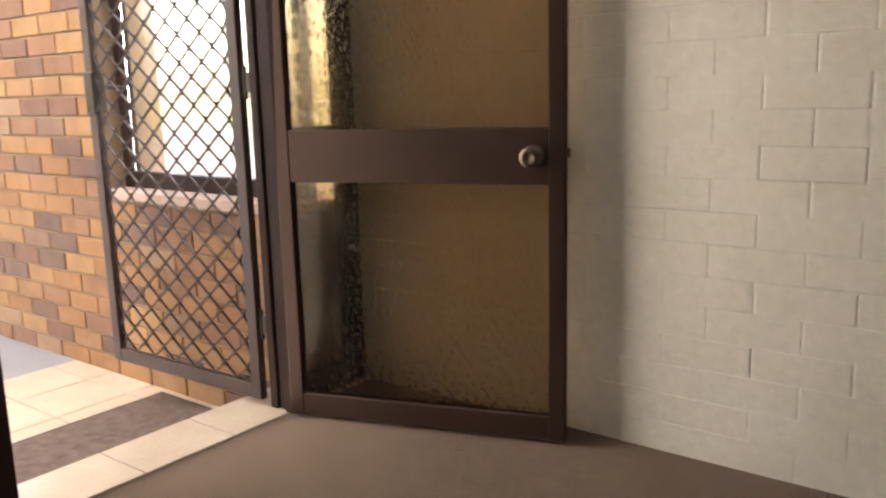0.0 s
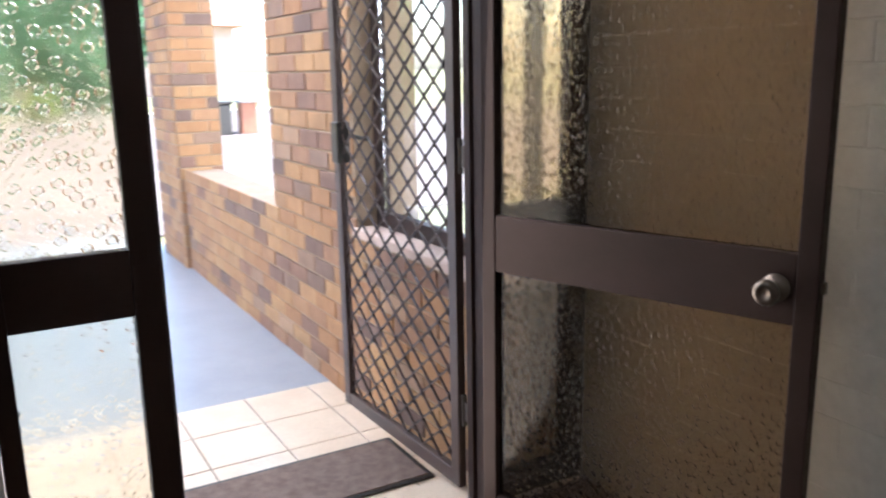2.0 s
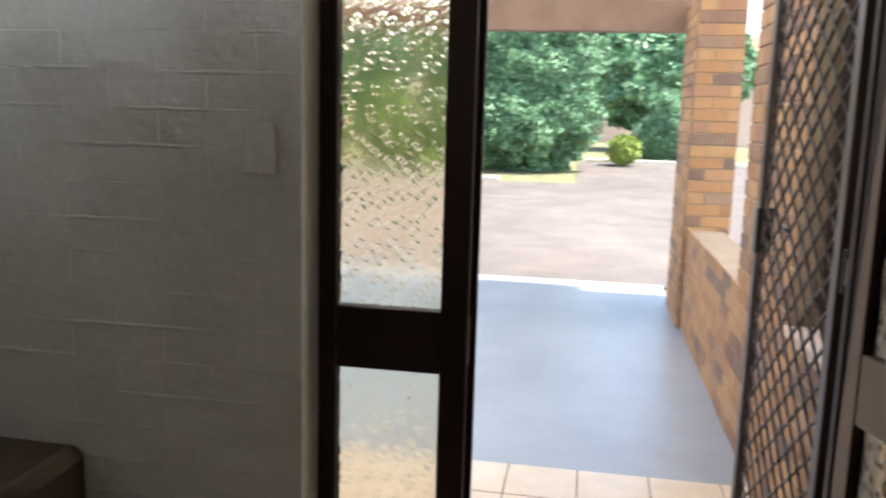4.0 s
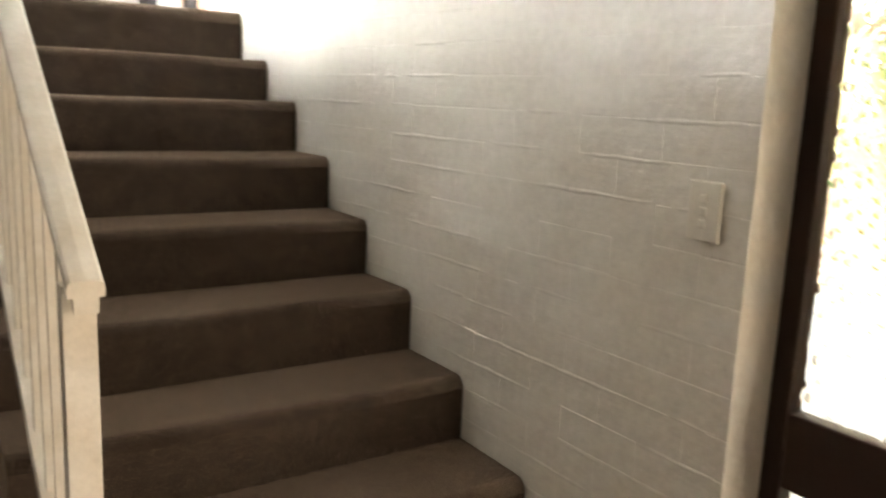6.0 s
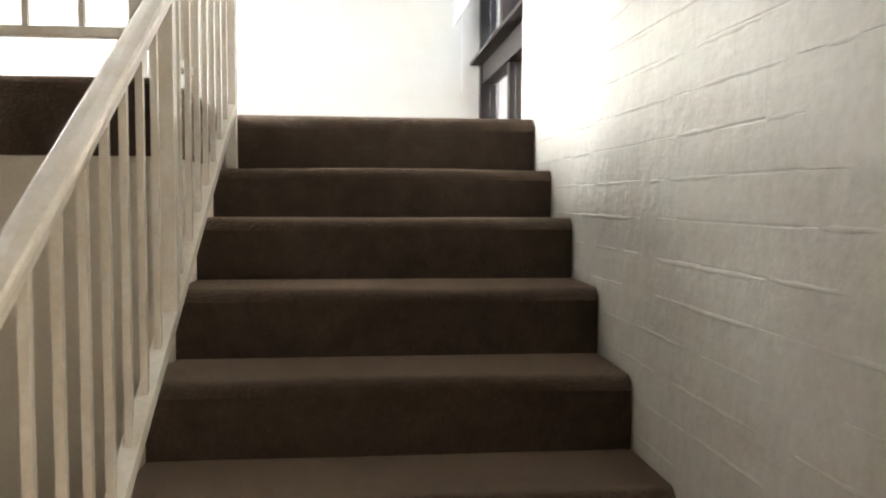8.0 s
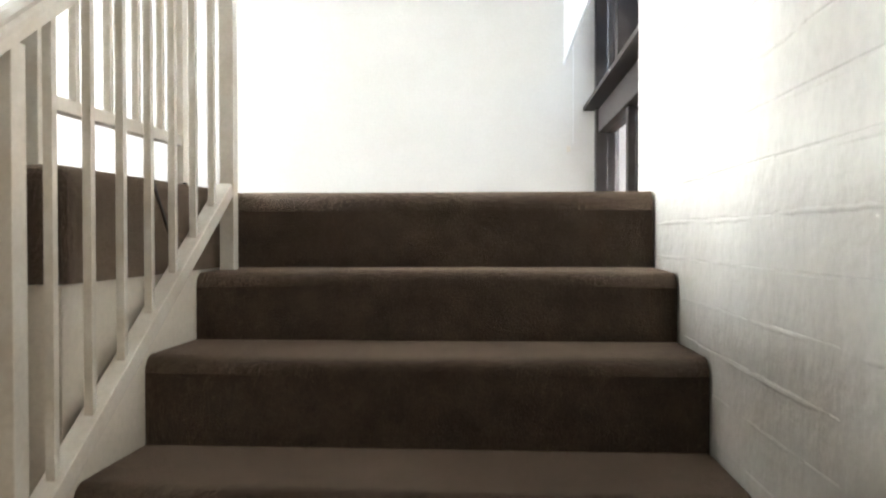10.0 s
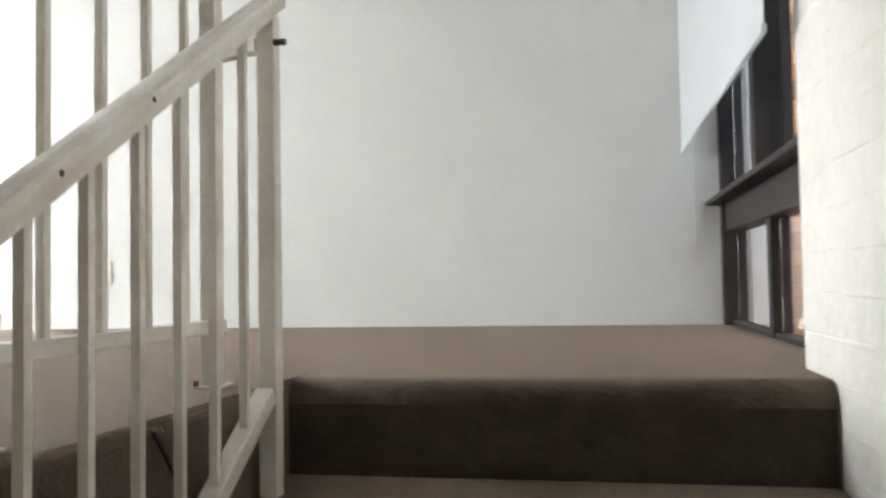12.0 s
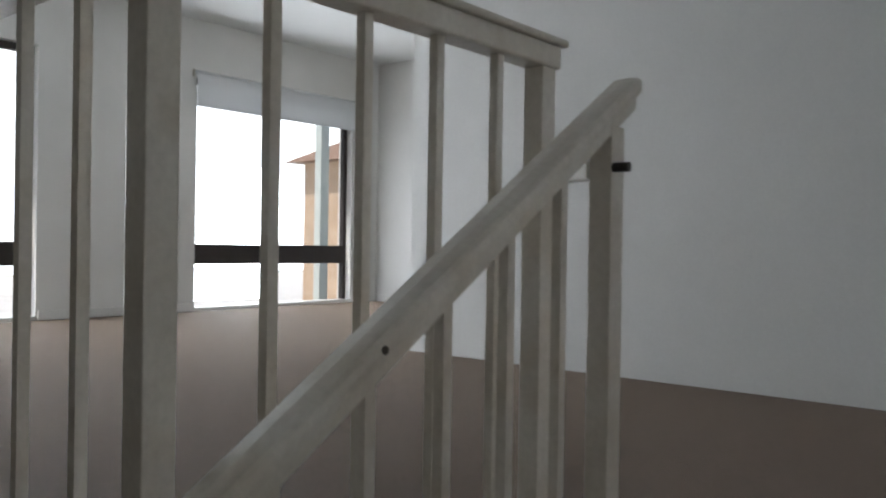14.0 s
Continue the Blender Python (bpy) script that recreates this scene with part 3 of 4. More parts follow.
for z0, z1 in ((0.083, 0.751), (0.906, 1.98)):
    p = part("pane", boxed(0.046, LEAF - 0.046, 0.017, 0.023, z0, z1), M_BUBBLE_DOOR, door, "bubbled bronze glass pane")
    p.visible_shadow = False
knob = part("knob", knob_mesh(), M_CHROME, door, "round dull bronze door knob", True)
knob.location = (LEAF - 0.085, 0.0, 0.830)
part("latch", boxed(LEAF, LEAF + 0.010, 0.012, 0.028, 0.825, 0.85, 0.002), M_CHROME, door, "small brass latch bolt")
door.matrix_world = leaf_m

# the security screen, along its own X axis from the hinge
SCREEN = 0.826
d = Vector((0.854, 0.027, 0)).normalized()
screen_m = Matrix(((d.x, -d.y, 0, 0.224), (d.y, d.x, 0, -1.232), (0, 0, 1, 0), (0, 0, 0, 1)))
screen = thing("screen_door", (0, 0, 0), "open brown security screen door with diamond grille", "screen door")
Z0, Z1 = 0.020, 2.04
part("hinge_stile", boxed(0, 0.045, -0.014, 0.014, Z0, Z1, 0.003), M_SCREEN, screen)
part("lock_stile", boxed(SCREEN - 0.045, SCREEN, -0.014, 0.014, Z0, Z1, 0.003), M_SCREEN, screen)
part("bottom_rail", boxed(0.045, SCREEN - 0.045, -0.013, 0.013, Z0, Z0 + 0.05, 0.003), M_SCREEN, screen)
part("top_rail", boxed(0.045, SCREEN - 0.045, -0.013, 0.013, Z1 - 0.05, Z1, 0.003), M_SCREEN, screen)


def grille():
    """Expanded strands that lean to and fro and meet at twisted knots."""
    bm = bmesh.new()
    cols, cell_h = 13, 0.090
    w = (SCREEN - 0.09) / cols
    rows = int((Z1 - Z0 - 0.1) / cell_h * 2)
    step = (Z1 - Z0 - 0.1) / rows
    for c in range(cols + 1):
        for r in range(rows):
            flip = 1 if (c + r) % 2 else -1
            xa = 0.045 + c * w + flip * w * 0.5
            xb = 0.045 + c * w - flip * w * 0.5
            xa, xb = min(max(xa, 0.045), SCREEN - 0.045), min(max(xb, 0.045), SCREEN - 0.045)
            if abs(xa - xb) < 0.004:
                continue
            za, zb = Z0 + 0.05 + r * step, Z0 + 0.05 + (r + 1) * step
            bar(bm, (xa, 0, za), (xb, 0, zb), 0.008, 0.0045)
    for c in range(cols + 1):
        for r in range(1, rows):
            xm = 0.045 + (c + (0.5 if (c + r) % 2 else -0.5)) * w
            if 0.05 < xm < SCREEN - 0.05:
                zz = Z0 + 0.05 + r * step
                box(bm, xm - 0.004, xm + 0.004, -0.005, 0.005, zz - 0.011, zz + 0.011)
    return bm


part("grille", grille(), M_SCREEN, screen, "diamond pattern metal grille")
lock = part("lock", boxed(SCREEN - 0.052, SCREEN + 0.004, -0.030, 0.022, 0.96, 1.11, 0.005), M_DARKMETAL, screen, "black lock case")
part("lever", rod(bmesh.new(), (SCREEN - 0.03, -0.05, 1.055), (SCREEN - 0.13, -0.055, 1.05), 0.008, 10), M_DARKMETAL, lock, "black lever handle")
part("tongue", boxed(SCREEN + 0.004, SCREEN + 0.018, -0.008, 0.008, 1.02, 1.05, 0.002), M_CHROME, lock)
screen.matrix_world = screen_m

# porch window in the brick wall
pw = thing("window_3", (1.02, -1.74, 0.64), "dark framed porch window with bright daylight behind", "window", kind="structure")
for x0, x1, z0, z1 in ((0.245, 0.28, 0.646, 1.9), (1.30, 1.35, 0.646, 1.9), (0.28, 1.30, 0.646, 0.71), (0.28, 1.30, 1.85, 1.9)):
    part("window_frame", boxed(x0, x1, -1.545, -1.495, z0, z1, 0.003), M_FRAME, pw)
p = part("pane", boxed(0.28, 1.30, -1.523, -1.517, 0.71, 1.85), M_GLASS, pw)
p.visible_shadow = False
part("window_sill", boxed(0.242, 1.37, -1.69, -1.388, 0.605, 0.645, 0.006), M_SILL, pw, "pale sloping brick sill")

mat = thing("doormat", (0.87, -0.91, -0.164), "flat dark brown doormat on the porch tiles", "doormat")
part("coir", boxed(0.65, 0.985, -1.335, -0.44, -0.163, -0.150, 0.003), M_MAT, mat)
for x0, x1, y0, y1 in ((0.63, 0.65, -1.355, -0.42), (0.985, 1.005, -1.355, -0.42), (0.65, 0.985, -1.355, -1.335), (0.65, 0.985, -0.44, -0.42)):
    part("border", boxed(x0, x1, y0, y1, -0.163, -0.154, 0.002), M_DARKMETAL, mat, "thin rubber border")

# ---- stair balustrade ----
BX = -1.085


def hand_z(y):
    return 2.333 + 0.637 * (y - 2.0)


def low_z(y):
    return 1.580 + 0.622 * (y - 2.0)


def sloped(bm, y0, y1, zf, wide, high, x, bevel):
    return bar(bm, (x, y0, zf(y0) - high / 2), (x, y1, zf(y1) - high / 2), wide, high, bevel)


def rail_profile(y0, y1, zf, x):
    """A handrail with a rounded cap on a flat bar, cut square at its ends."""
    prof = [(-0.019, -0.046), (0.019, -0.046), (0.019, -0.024), (0.028, -0.023), (0.029, -0.014), (0.0275, -0.005), (0.022, -0.001), (0.0, 0.001), (-0.022, -0.001), (-0.0275, -0.005), (-0.029, -0.014), (-0.028, -0.023), (-0.019, -0.024)]
    bm = bmesh.new()
    ends = [[bm.verts.new((x + 0.88 * a + 0.004 * (y1 - y) / (y1 - y0), y, zf(y) + c)) for a, c in prof] for y in (y0, (y0 + y1) / 2, y1)]
    for p, q in zip(ends, ends[1:]):
        for k in range(len(prof)):
            bm.faces.new((p[k], p[(k + 1) % len(prof)], q[(k + 1) % len(prof)], q[k]))
    bm.faces.new(ends[0][::-1])
    bm.faces.new(ends[-1])
    bmesh.ops.recalc_face_normals(bm, faces=bm.faces)
    return bm


rail = thing("stair_balustrade", (BX, 1.4, 0.3), "white enamelled steel stair balustrade with square balusters", "balustrade")
part("handrail", rail_profile(0.25, 2.462, hand_z, BX), M_WHITE_STEEL, rail, "rounded white handrail with chipped paint")
part("bottom_rail", sloped(bmesh.new(), 0.33, 2.384, low_z, 0.036, 0.034, BX, 0.002), M_WHITE_STEEL, rail)
NEWELS = {0.30: 0.36, 1.47: low_z(1.47) - 0.02, 2.408: 1.602}
for y, zb in NEWELS.items():
    wide = 0.023 if y < 1 else 0.018
    part("newel", boxed(BX - wide, BX + wide, y - 0.018, y + 0.018, zb, hand_z(y) - 0.044, 0.0015), M_WHITE_STEEL, rail)
for y in [0.412 + 0.1175 * k for k in range(9)] + [1.580 + 0.1175 * k for k in range(7)]:
    part("baluster", boxed(BX - 0.0072, BX + 0.0072, y - 0.0072, y + 0.0072, low_z(y) - 0.012, hand_z(y) - 0.044), M_WHITE_STEEL, rail)
part("bracket", bar(bmesh.new(), (BX - 0.016, 2.402, 2.488), (-1.208, 2.448, 2.488), 0.028, 0.026, 0.002), M_WHITE_STEEL, rail)
part("bolt", rod(bmesh.new(), (BX + 0.018, 2.395, 2.490), (BX + 0.042, 2.395, 2.490), 0.007, 10), M_DARKMETAL, rail, "dark bolt through the newel")
for y in (1.728, 1.932):
    part("screw", rod(bmesh.new(), (BX + 0.0200, y, hand_z(y) - 0.014), (BX + 0.0275, y, hand_z(y) - 0.014), 0.0045, 8), M_DARKMETAL, rail, "dark screw hole")

# ---- level balustrade round the edge of the upper floor ----
LX, LY = -1.228, 1.785
lev = thing("floor_balustrade", (LX, 2.1, UP), "white enamelled steel balustrade along the upper floor edge", "balustrade")
part("top_rail", boxed(LX - 0.022, LX + 0.022, LY - 0.022, 2.478, 2.658, 2.694, 0.004), M_WHITE_STEEL, lev)
part("rail_cap", boxed(LX - 0.028, LX + 0.028, LY - 0.028, 2.492, 2.694, 2.706, 0.004), M_WHITE_STEEL, lev)
part("top_rail", boxed(-2.72, LX - 0.022, LY - 0.022, LY + 0.022, 2.658, 2.694, 0.004), M_WHITE_STEEL, lev)
part("rail_cap", boxed(-2.72, LX - 0.028, LY - 0.028, LY + 0.028, 2.694, 2.706, 0.004), M_WHITE_STEEL, lev)
part("bottom_rail", boxed(LX - 0.014, LX + 0.014, LY + 0.018, 2.49, 1.916, 1.943, 0.002), M_WHITE_STEEL, lev)
part("bottom_rail", boxed(-2.72, LX - 0.018, LY - 0.014, LY + 0.014, 1.916, 1.943, 0.002), M_WHITE_STEEL, lev)
for x, y in ((LX, LY), (LX, 2.45), (-2.70, LY)):
    post = part("post", boxed(x - 0.018, x + 0.018, y - 0.018, y + 0.018, UP, 2.658, 0.0015), M_WHITE_STEEL, lev)
    part("foot_plate", boxed(x - 0.03, x + 0.03, y - 0.03, y + 0.03, UP, UP + 0.006, 0.002), M_WHITE_STEEL, post)
    for sx in (-0.024, 0.024) if y > 2 else ():
        part("bolt", rod(bmesh.new(), (x + sx, y - 0.025, UP + 0.005), (x + sx, y - 0.025, UP + 0.016), 0.006, 8), M_DARKMETAL, post)
for y in (1.925, 2.065, 2.20, 2.335):
    part("baluster", boxed(LX - 0.0072, LX + 0.0072, y - 0.0072, y + 0.0072, 1.935, 2.660), M_WHITE_STEEL, lev)
for k in range(10):
    x = LX - 0.14 - 0.14 * k
    part("baluster", boxed(x - 0.0072, x + 0.0072, LY - 0.0072, LY + 0.0072, 1.935, 2.660), M_WHITE_STEEL, lev)

# ---- light switches ----


def switch(name, at, turn, rockers, label, high=0.116):
    """A wall plate with rounded edges; its face looks along local -Y."""
    s = thing(name, (0, 0, 0), label, "light switch")
    part("plate", boxed(-0.037, 0.037, -0.009, 0, -high / 2, high / 2, 0.003), M_PLASTIC, s)
    for k in range(rockers):
        z = (k - (rockers - 1) / 2) * 0.024
        b = boxed(-0.008, 0.008, -0.0135, -0.0085, z - 0.008, z + 0.008, 0.002)
        part("rocker", b, M_PLASTIC, s)
    s.matrix_world = Matrix.Translation(at) @ pose(0, 0, 0, 0, 0, turn)
    return s


switch("light_switch", (-0.001, 0.089, 1.291), -90, 3, "ivory three rocker light switch on the painted bricks")
switch("light_switch", (-2.905, 4.67, 2.09), 0, 1, "small ivory wall plate low on the white wall")
switch("wall_cleat", (-0.045, 4.668, 2.135), 0, 0, "small pale cord cleat on the white wall", 0.03)
cl = bpy.data.objects["wall_cleat"]
cl.scale = (0.28, 1, 1)

# ---- stair window with roller blind ----
sw = thing("window_4", (0.15, 3.77, UP), "tall dark framed stair window with clear panes", "window", kind="structure")
for x0, x1, y0, y1, z0, z1, nm in ((0.088, 0.19, 4.60, 4.67, UP, 3.90, "frame_post"), (0.11, 0.19, 2.86, 2.93, UP, 3.90, "frame_post"), (0.115, 0.185, 3.755, 3.815, UP, 2.21, "mullion"), (0.06, 0.185, 3.66, 3.74, 2.36, 3.90, "mullion"), (0.10, 0.19, 2.93, 4.60, 2.21, 2.33, "transom"), (0.03, 0.19, 2.93, 4.67, 2.33, 2.352, "ledge"), (0.12, 0.18, 2.93, 4.60, UP, UP + 0.02, "bottom_rail"), (0.11, 0.19, 2.93, 4.60, 3.84, 3.90, "head")):
    part(nm, boxed(x0, x1, y0, y1, z0, z1, 0.003), M_WINDOW, sw)
for y0, y1, z0, z1 in ((2.93, 3.755, UP + 0.02, 2.21), (3.815, 4.60, UP + 0.02, 2.21), (2.93, 3.66, 2.352, 3.84), (3.74, 4.60, 2.352, 3.84)):
    p = part("pane", boxed(0.146, 0.152, y0, y1, z0, z1), M_GLASS, sw)
    p.visible_shadow = False


def roller_blind(name, x, y0, y1, z0, z1, face, label):
    """Cloth that hangs from a tube, with a slat in its hem."""
    t = thing(name, (x, (y0 + y1) / 2, z1), label, "blind")
    part("tube", rod(bmesh.new(), (x + face * 0.02, y0, z1), (x + face * 0.02, y1, z1), 0.022, 16), M_BLIND, t, smooth=True)
    part("cloth", boxed(x - 0.001, x + 0.001, y0 + 0.01, y1 - 0.01, z0 + 0.012, z1), M_BLIND, t, "plain white blind cloth")
    part("hem_bar", boxed(x - 0.006, x + 0.006, y0 + 0.008, y1 - 0.008, z0, z0 + 0.022, 0.003), M_BLIND, t)
    for y in (y0 - 0.004, y1 + 0.004):
        part("bracket", boxed(x - 0.02, x + face * 0.05, y - 0.004, y + 0.004, z1 - 0.03, z1 + 0.03, 0.002), M_PLASTIC, t)
    return t


roller_blind("roller_blind", -0.07, 2.80, 4.645, 2.56, 4.0, 1, "white roller blind half lowered over the stair window")
stair_blind = bpy.data.objects["roller_blind"]
part("cord", rod(bmesh.new(), (-0.022, 4.658, 2.16), (-0.022, 4.658, 3.9), 0.0025, 6), M_BLIND, stair_blind, "thin white pull cord")

# ---- windows of the far room ----


def room_window(name, y0, y1, z0, z1, label):
    t = thing(name, (-6.5, (y0 + y1) / 2, z0), label, "window", kind="structure")
    x0, x1 = -6.53, -6.47
    for a, b, c, e, nm in ((y0, y0 + 0.05, z0, z1, "frame_post"), (y1 - 0.05, y1, z0, z1, "frame_post"),  (y0 + 0.05, y1 - 0.05, z1 - 0.05, z1, "head"), (y0 + 0.05, y1 - 0.05, 2.19, 2.36, "transom")):
        part(nm, boxed(x0, x1, a, b, c, e, 0.003), M_WINDOW, t)
    part("window_sill", boxed(-6.53, -6.4, y0, y1, z0, z0 + 0.03, 0.004), M_PLASTER, t, "white painted low sill")
    for c, e in ((z0 + 0.03, 2.19), (2.36, z1 - 0.05)):
        p = part("pane", boxed(-6.503, -6.497, y0 + 0.05, y1 - 0.05, c, e), M_GLASS, t)
        p.visible_shadow = False
    part("reveal", boxed(-6.47, -6.4, y1 - 0.012, y1, z0, z1), M_PLASTER, t)
    return t


room_window("window_5", 5.23, 7.00, UP, 3.74, "wide dark framed window of the far room")
room_window("window_6", 2.20, 3.97, UP, 3.74, "bright window of the far room, dark frame")
roller_blind("roller_blind", -6.36, 5.20, 7.02, 3.485, 3.76, -1, "pale roller blind rolled most of the way up")
lamp = thing("ceiling_light", (-4.80, 5.90, CEIL), "round white ceiling light, switched on", "ceiling light")
bm = bmesh.new()
bmesh.ops.create_uvsphere(bm, u_segments=32, v_segments=12, radius=1.0)
bmesh.ops.transform(bm, matrix=Matrix.Translation((-4.80, 5.90, CEIL - 0.02)) @ Matrix.Diagonal((0.17, 0.17, 0.085, 1)), verts=bm.verts)
part("diffuser", bm, M_LAMP, lamp, "glowing opal glass bowl", True)
part("base", rod(bmesh.new(), (-4.80, 5.90, CEIL - 0.025), (-4.80, 5.90, CEIL), 0.185, 32), M_PLASTIC, lamp)

# ---- garden ----


def leaves(center, radii, count, size, seed, flat=0.0):
    """A crown of many small leaves, ragged at its rim, with gaps."""
    rnd = random.Random(seed)
    verts, faces = [], []
    c = Vector(center)
    for _ in range(count):
        v = Vector((rnd.gauss(0, 1), rnd.gauss(0, 1), rnd.gauss(0, 1))).normalized()
        lump = 0.82 + 0.3 * noise.noise(v * 2.6 + Vector((seed, 0, 0))) + 0.14 * noise.noise(v * 7.0)
        r = lump * (rnd.random() ** 0.35 * 0.35 + 0.67)
        p = c + Vector((v.x * radii[0], v.y * radii[1], v.z * radii[2])) * r
        a = Vector((rnd.gauss(0, 1), rnd.gauss(0, 1), rnd.gauss(0, 1) - flat)).normalized()
        b = a.orthogonal().normalized()
        b.rotate(Matrix.Rotation(rnd.random() * 6.28, 3, a))
        q = a.cross(b)
        s = size * rnd.uniform(0.6, 1.3)
        k = len(verts)
        verts += [p - b * s, p + q * s * 0.42 + a * s * 0.12, p + b * s, p - q * s * 0.42 + a * s * 0.12]
        faces.append((k, k + 1, k + 2, k + 3))
    return verts, faces


def shrub(name, at, radii, count, size, seed, mat, label, trunk=0.5, lobes=None, category="shrub"):
    t = thing(name, at, label, category)
    x, y, z = at
    bm = bmesh.new()
    rod(bm, (x, y, z), (x, y, z + trunk + radii[2] * 0.6), 0.07, 8, 0.03)
    for k in range(5):
        a = k * 1.256
        rod(bm, (x, y, z + trunk * 0.6), (x + radii[0] * 0.5 * math.cos(a), y + radii[1] * 0.5 * math.sin(a), z + trunk + radii[2] * 0.7), 0.035, 6, 0.012)
    part("trunk", bm, M_BARK, t)
    vs, fs = [], []
    for dx, dy, dz, f in lobes or ((0, 0, 0, 1.0),):
        v, fa = leaves((x + dx, y + dy, z + trunk * 0.3 + radii[2] + dz), [r * f for r in radii], int(count * f), size, seed + int(dx * 7 + dy * 13))
        k = len(vs)
        vs += v
        fs += [[k + i for i in q] for q in fa]
    me = bpy.data.meshes.new("crown")
    me.from_pydata(vs, [], fs)
    me.materials.append(mat)
    ob = new("crown", me)
    ob.parent = t
    ob.matrix_parent_inverse = t.matrix_world.inverted()
    return t


G = -0.21
shrub("conifer", (16.4, 0.75, rise_z(16.4)), (1.45, 1.95, 1.75), 44000, 0.058, 3, M_HEDGE, "dense clipped blue green conifer beside the driveway", 0.2, ((0, 0, -0.55, 1.0), (0, 0.12, 0.6, 1.05), (0.1, 0.25, 1.9, 0.95)), "tree")
shrub("shrub", (15.0, 2.10, rise_z(15.0)), (0.72, 0.66, 0.98), 14000, 0.045, 5, M_LEAF, "leafy light green shrub in the garden bed", 0.1, ((0, 0, -0.1, 1.0), (0, 0.2, -0.35, 0.8)))
shrub("shrub", (15.1, 3.50, rise_z(15.1)), (0.75, 0.72, 1.0), 14000, 0.045, 6, M_LEAF, "leafy light green shrub in the garden bed", 0.1, ((0, 0, -0.1, 1.0), (0, -0.3, -0.4, 0.8)))
shrub("shrub", (15.3, 5.1, rise_z(15.3)), (0.9, 0.9, 1.0), 14000, 0.05, 7, M_LEAF, "leafy light green shrub in the garden bed", 0.1, ((0, 0, -0.1, 1.0), (0, 0.4, -0.4, 0.8)))
shrub("shrub", (19.4, -2.75, rise_z(19.4)), (0.9, 0.85, 0.95), 14000, 0.055, 8, M_HEDGE, "round dark green shrub past the driveway", 0.1, ((0, 0, -0.15, 1.0), (0, 0.3, -0.4, 0.8)))
shrub("shrub", (17.6, -1.45, rise_z(17.6)), (0.35, 0.42, 0.38), 3000, 0.05, 15, M_LIME, "low lime green shrub at the edge of the lawn", 0.05)
shrub("flowering_shrub", (13.9, 6.4, rise_z(13.9)), (0.6, 0.7, 0.5), 4500, 0.06, 9, M_YELLOW, "low shrub covered in yellow flowers", 0.1)
for k, (x, y, h, sd) in enumerate(((24, 7.5, 3.2, 11), (26, 3.0, 3.4, 12), (23.5, -2.6, 2.6, 13), (27, 12.5, 3.6, 14))):
    shrub("tree", (x, y, rise_z(x)), (2.2, 2.6, h * 0.62), 16000, 0.16, sd, M_LEAF if k % 2 else M_HEDGE, "leafy garden tree behind the driveway", h * 0.5, ((0, 0, 0, 1.0), (0.5, 0.9, 0.8, 0.7), (-0.4, -1.0, 0.4, 0.75)), "tree")


def strap_plant(at, blades, long, seed):
    t = thing("strap_plant", at, "spiky strap leaved plant in the garden bed", "plant", "spiky plants by the driveway")
    rnd = random.Random(seed)
    for k in range(blades):
        a = rnd.random() * 6.28
        lift = rnd.uniform(0.5, 1.3)
        bm = bmesh.new()
        prev = None
        for s in range(6):
            u = s / 5
            p = Vector(at) + Vector((math.cos(a), math.sin(a), 0)) * long * u * math.cos(lift) + Vector((0, 0, long * (u * math.sin(lift) - 0.25 * u * u)))
            w = Vector((-math.sin(a), math.cos(a), 0)) * 0.035 * (1 - u * 0.9)
            row = [bm.verts.new(p - w), bm.verts.new(p + w)]
            if prev:
                bm.faces.new((prev[0], prev[1], row[1], row[0]))
            prev = row
        part("leaf", bm, M_LEAF, t)
    return t


strap_plant((14.4, 1.75, rise_z(14.4)), 22, 0.75, 21)
strap_plant((14.2, 2.45, rise_z(14.2)), 22, 0.8, 22)
strap_plant((14.4, 3.3, rise_z(14.4)), 20, 0.7, 23)
pole = thing("utility_pole", (15.2, 1.62, rise_z(15.2)), "pale smooth pole standing in the garden bed", "pole")
part("shaft", rod(bmesh.new(), (15.2, 1.62, rise_z(15.2)), (15.2, 1.62, 7.0), 0.15, 16, 0.12), M_POLE, pole, smooth=True)
part("cap", rod(bmesh.new(), (15.2, 1.62, 7.0), (15.2, 1.62, 7.05), 0.13, 16), M_DARKMETAL, pole)
edging = thing("garden_edging", (14.0, 3.0, rise_z(14.0)), "low row of pale stones edging the garden bed", "edging")
rnd = random.Random(4)
yy = 1.0
while yy < 9.0:
    l = rnd.uniform(0.25, 0.45)
    xx = 14.0 - 0.05 * (yy - 1.0) ** 1.3
    part("stone", boxed(xx - 0.09, xx + 0.09, yy, yy + l - 0.02, rise_z(xx) - 0.01, rise_z(xx) + rnd.uniform(0.09, 0.14), 0.02), M_STONE, edging)
    yy += l
kerb = thing("kerb", (18.4, -4.0, rise_z(18.4)), "pale concrete kerb along the garden", "kerb")
part("edge", boxed(18.3, 18.5, -9, -0.6, rise_z(18.4) - 0.02, rise_z(18.4) + 0.1, 0.02), M_STONE, kerb)


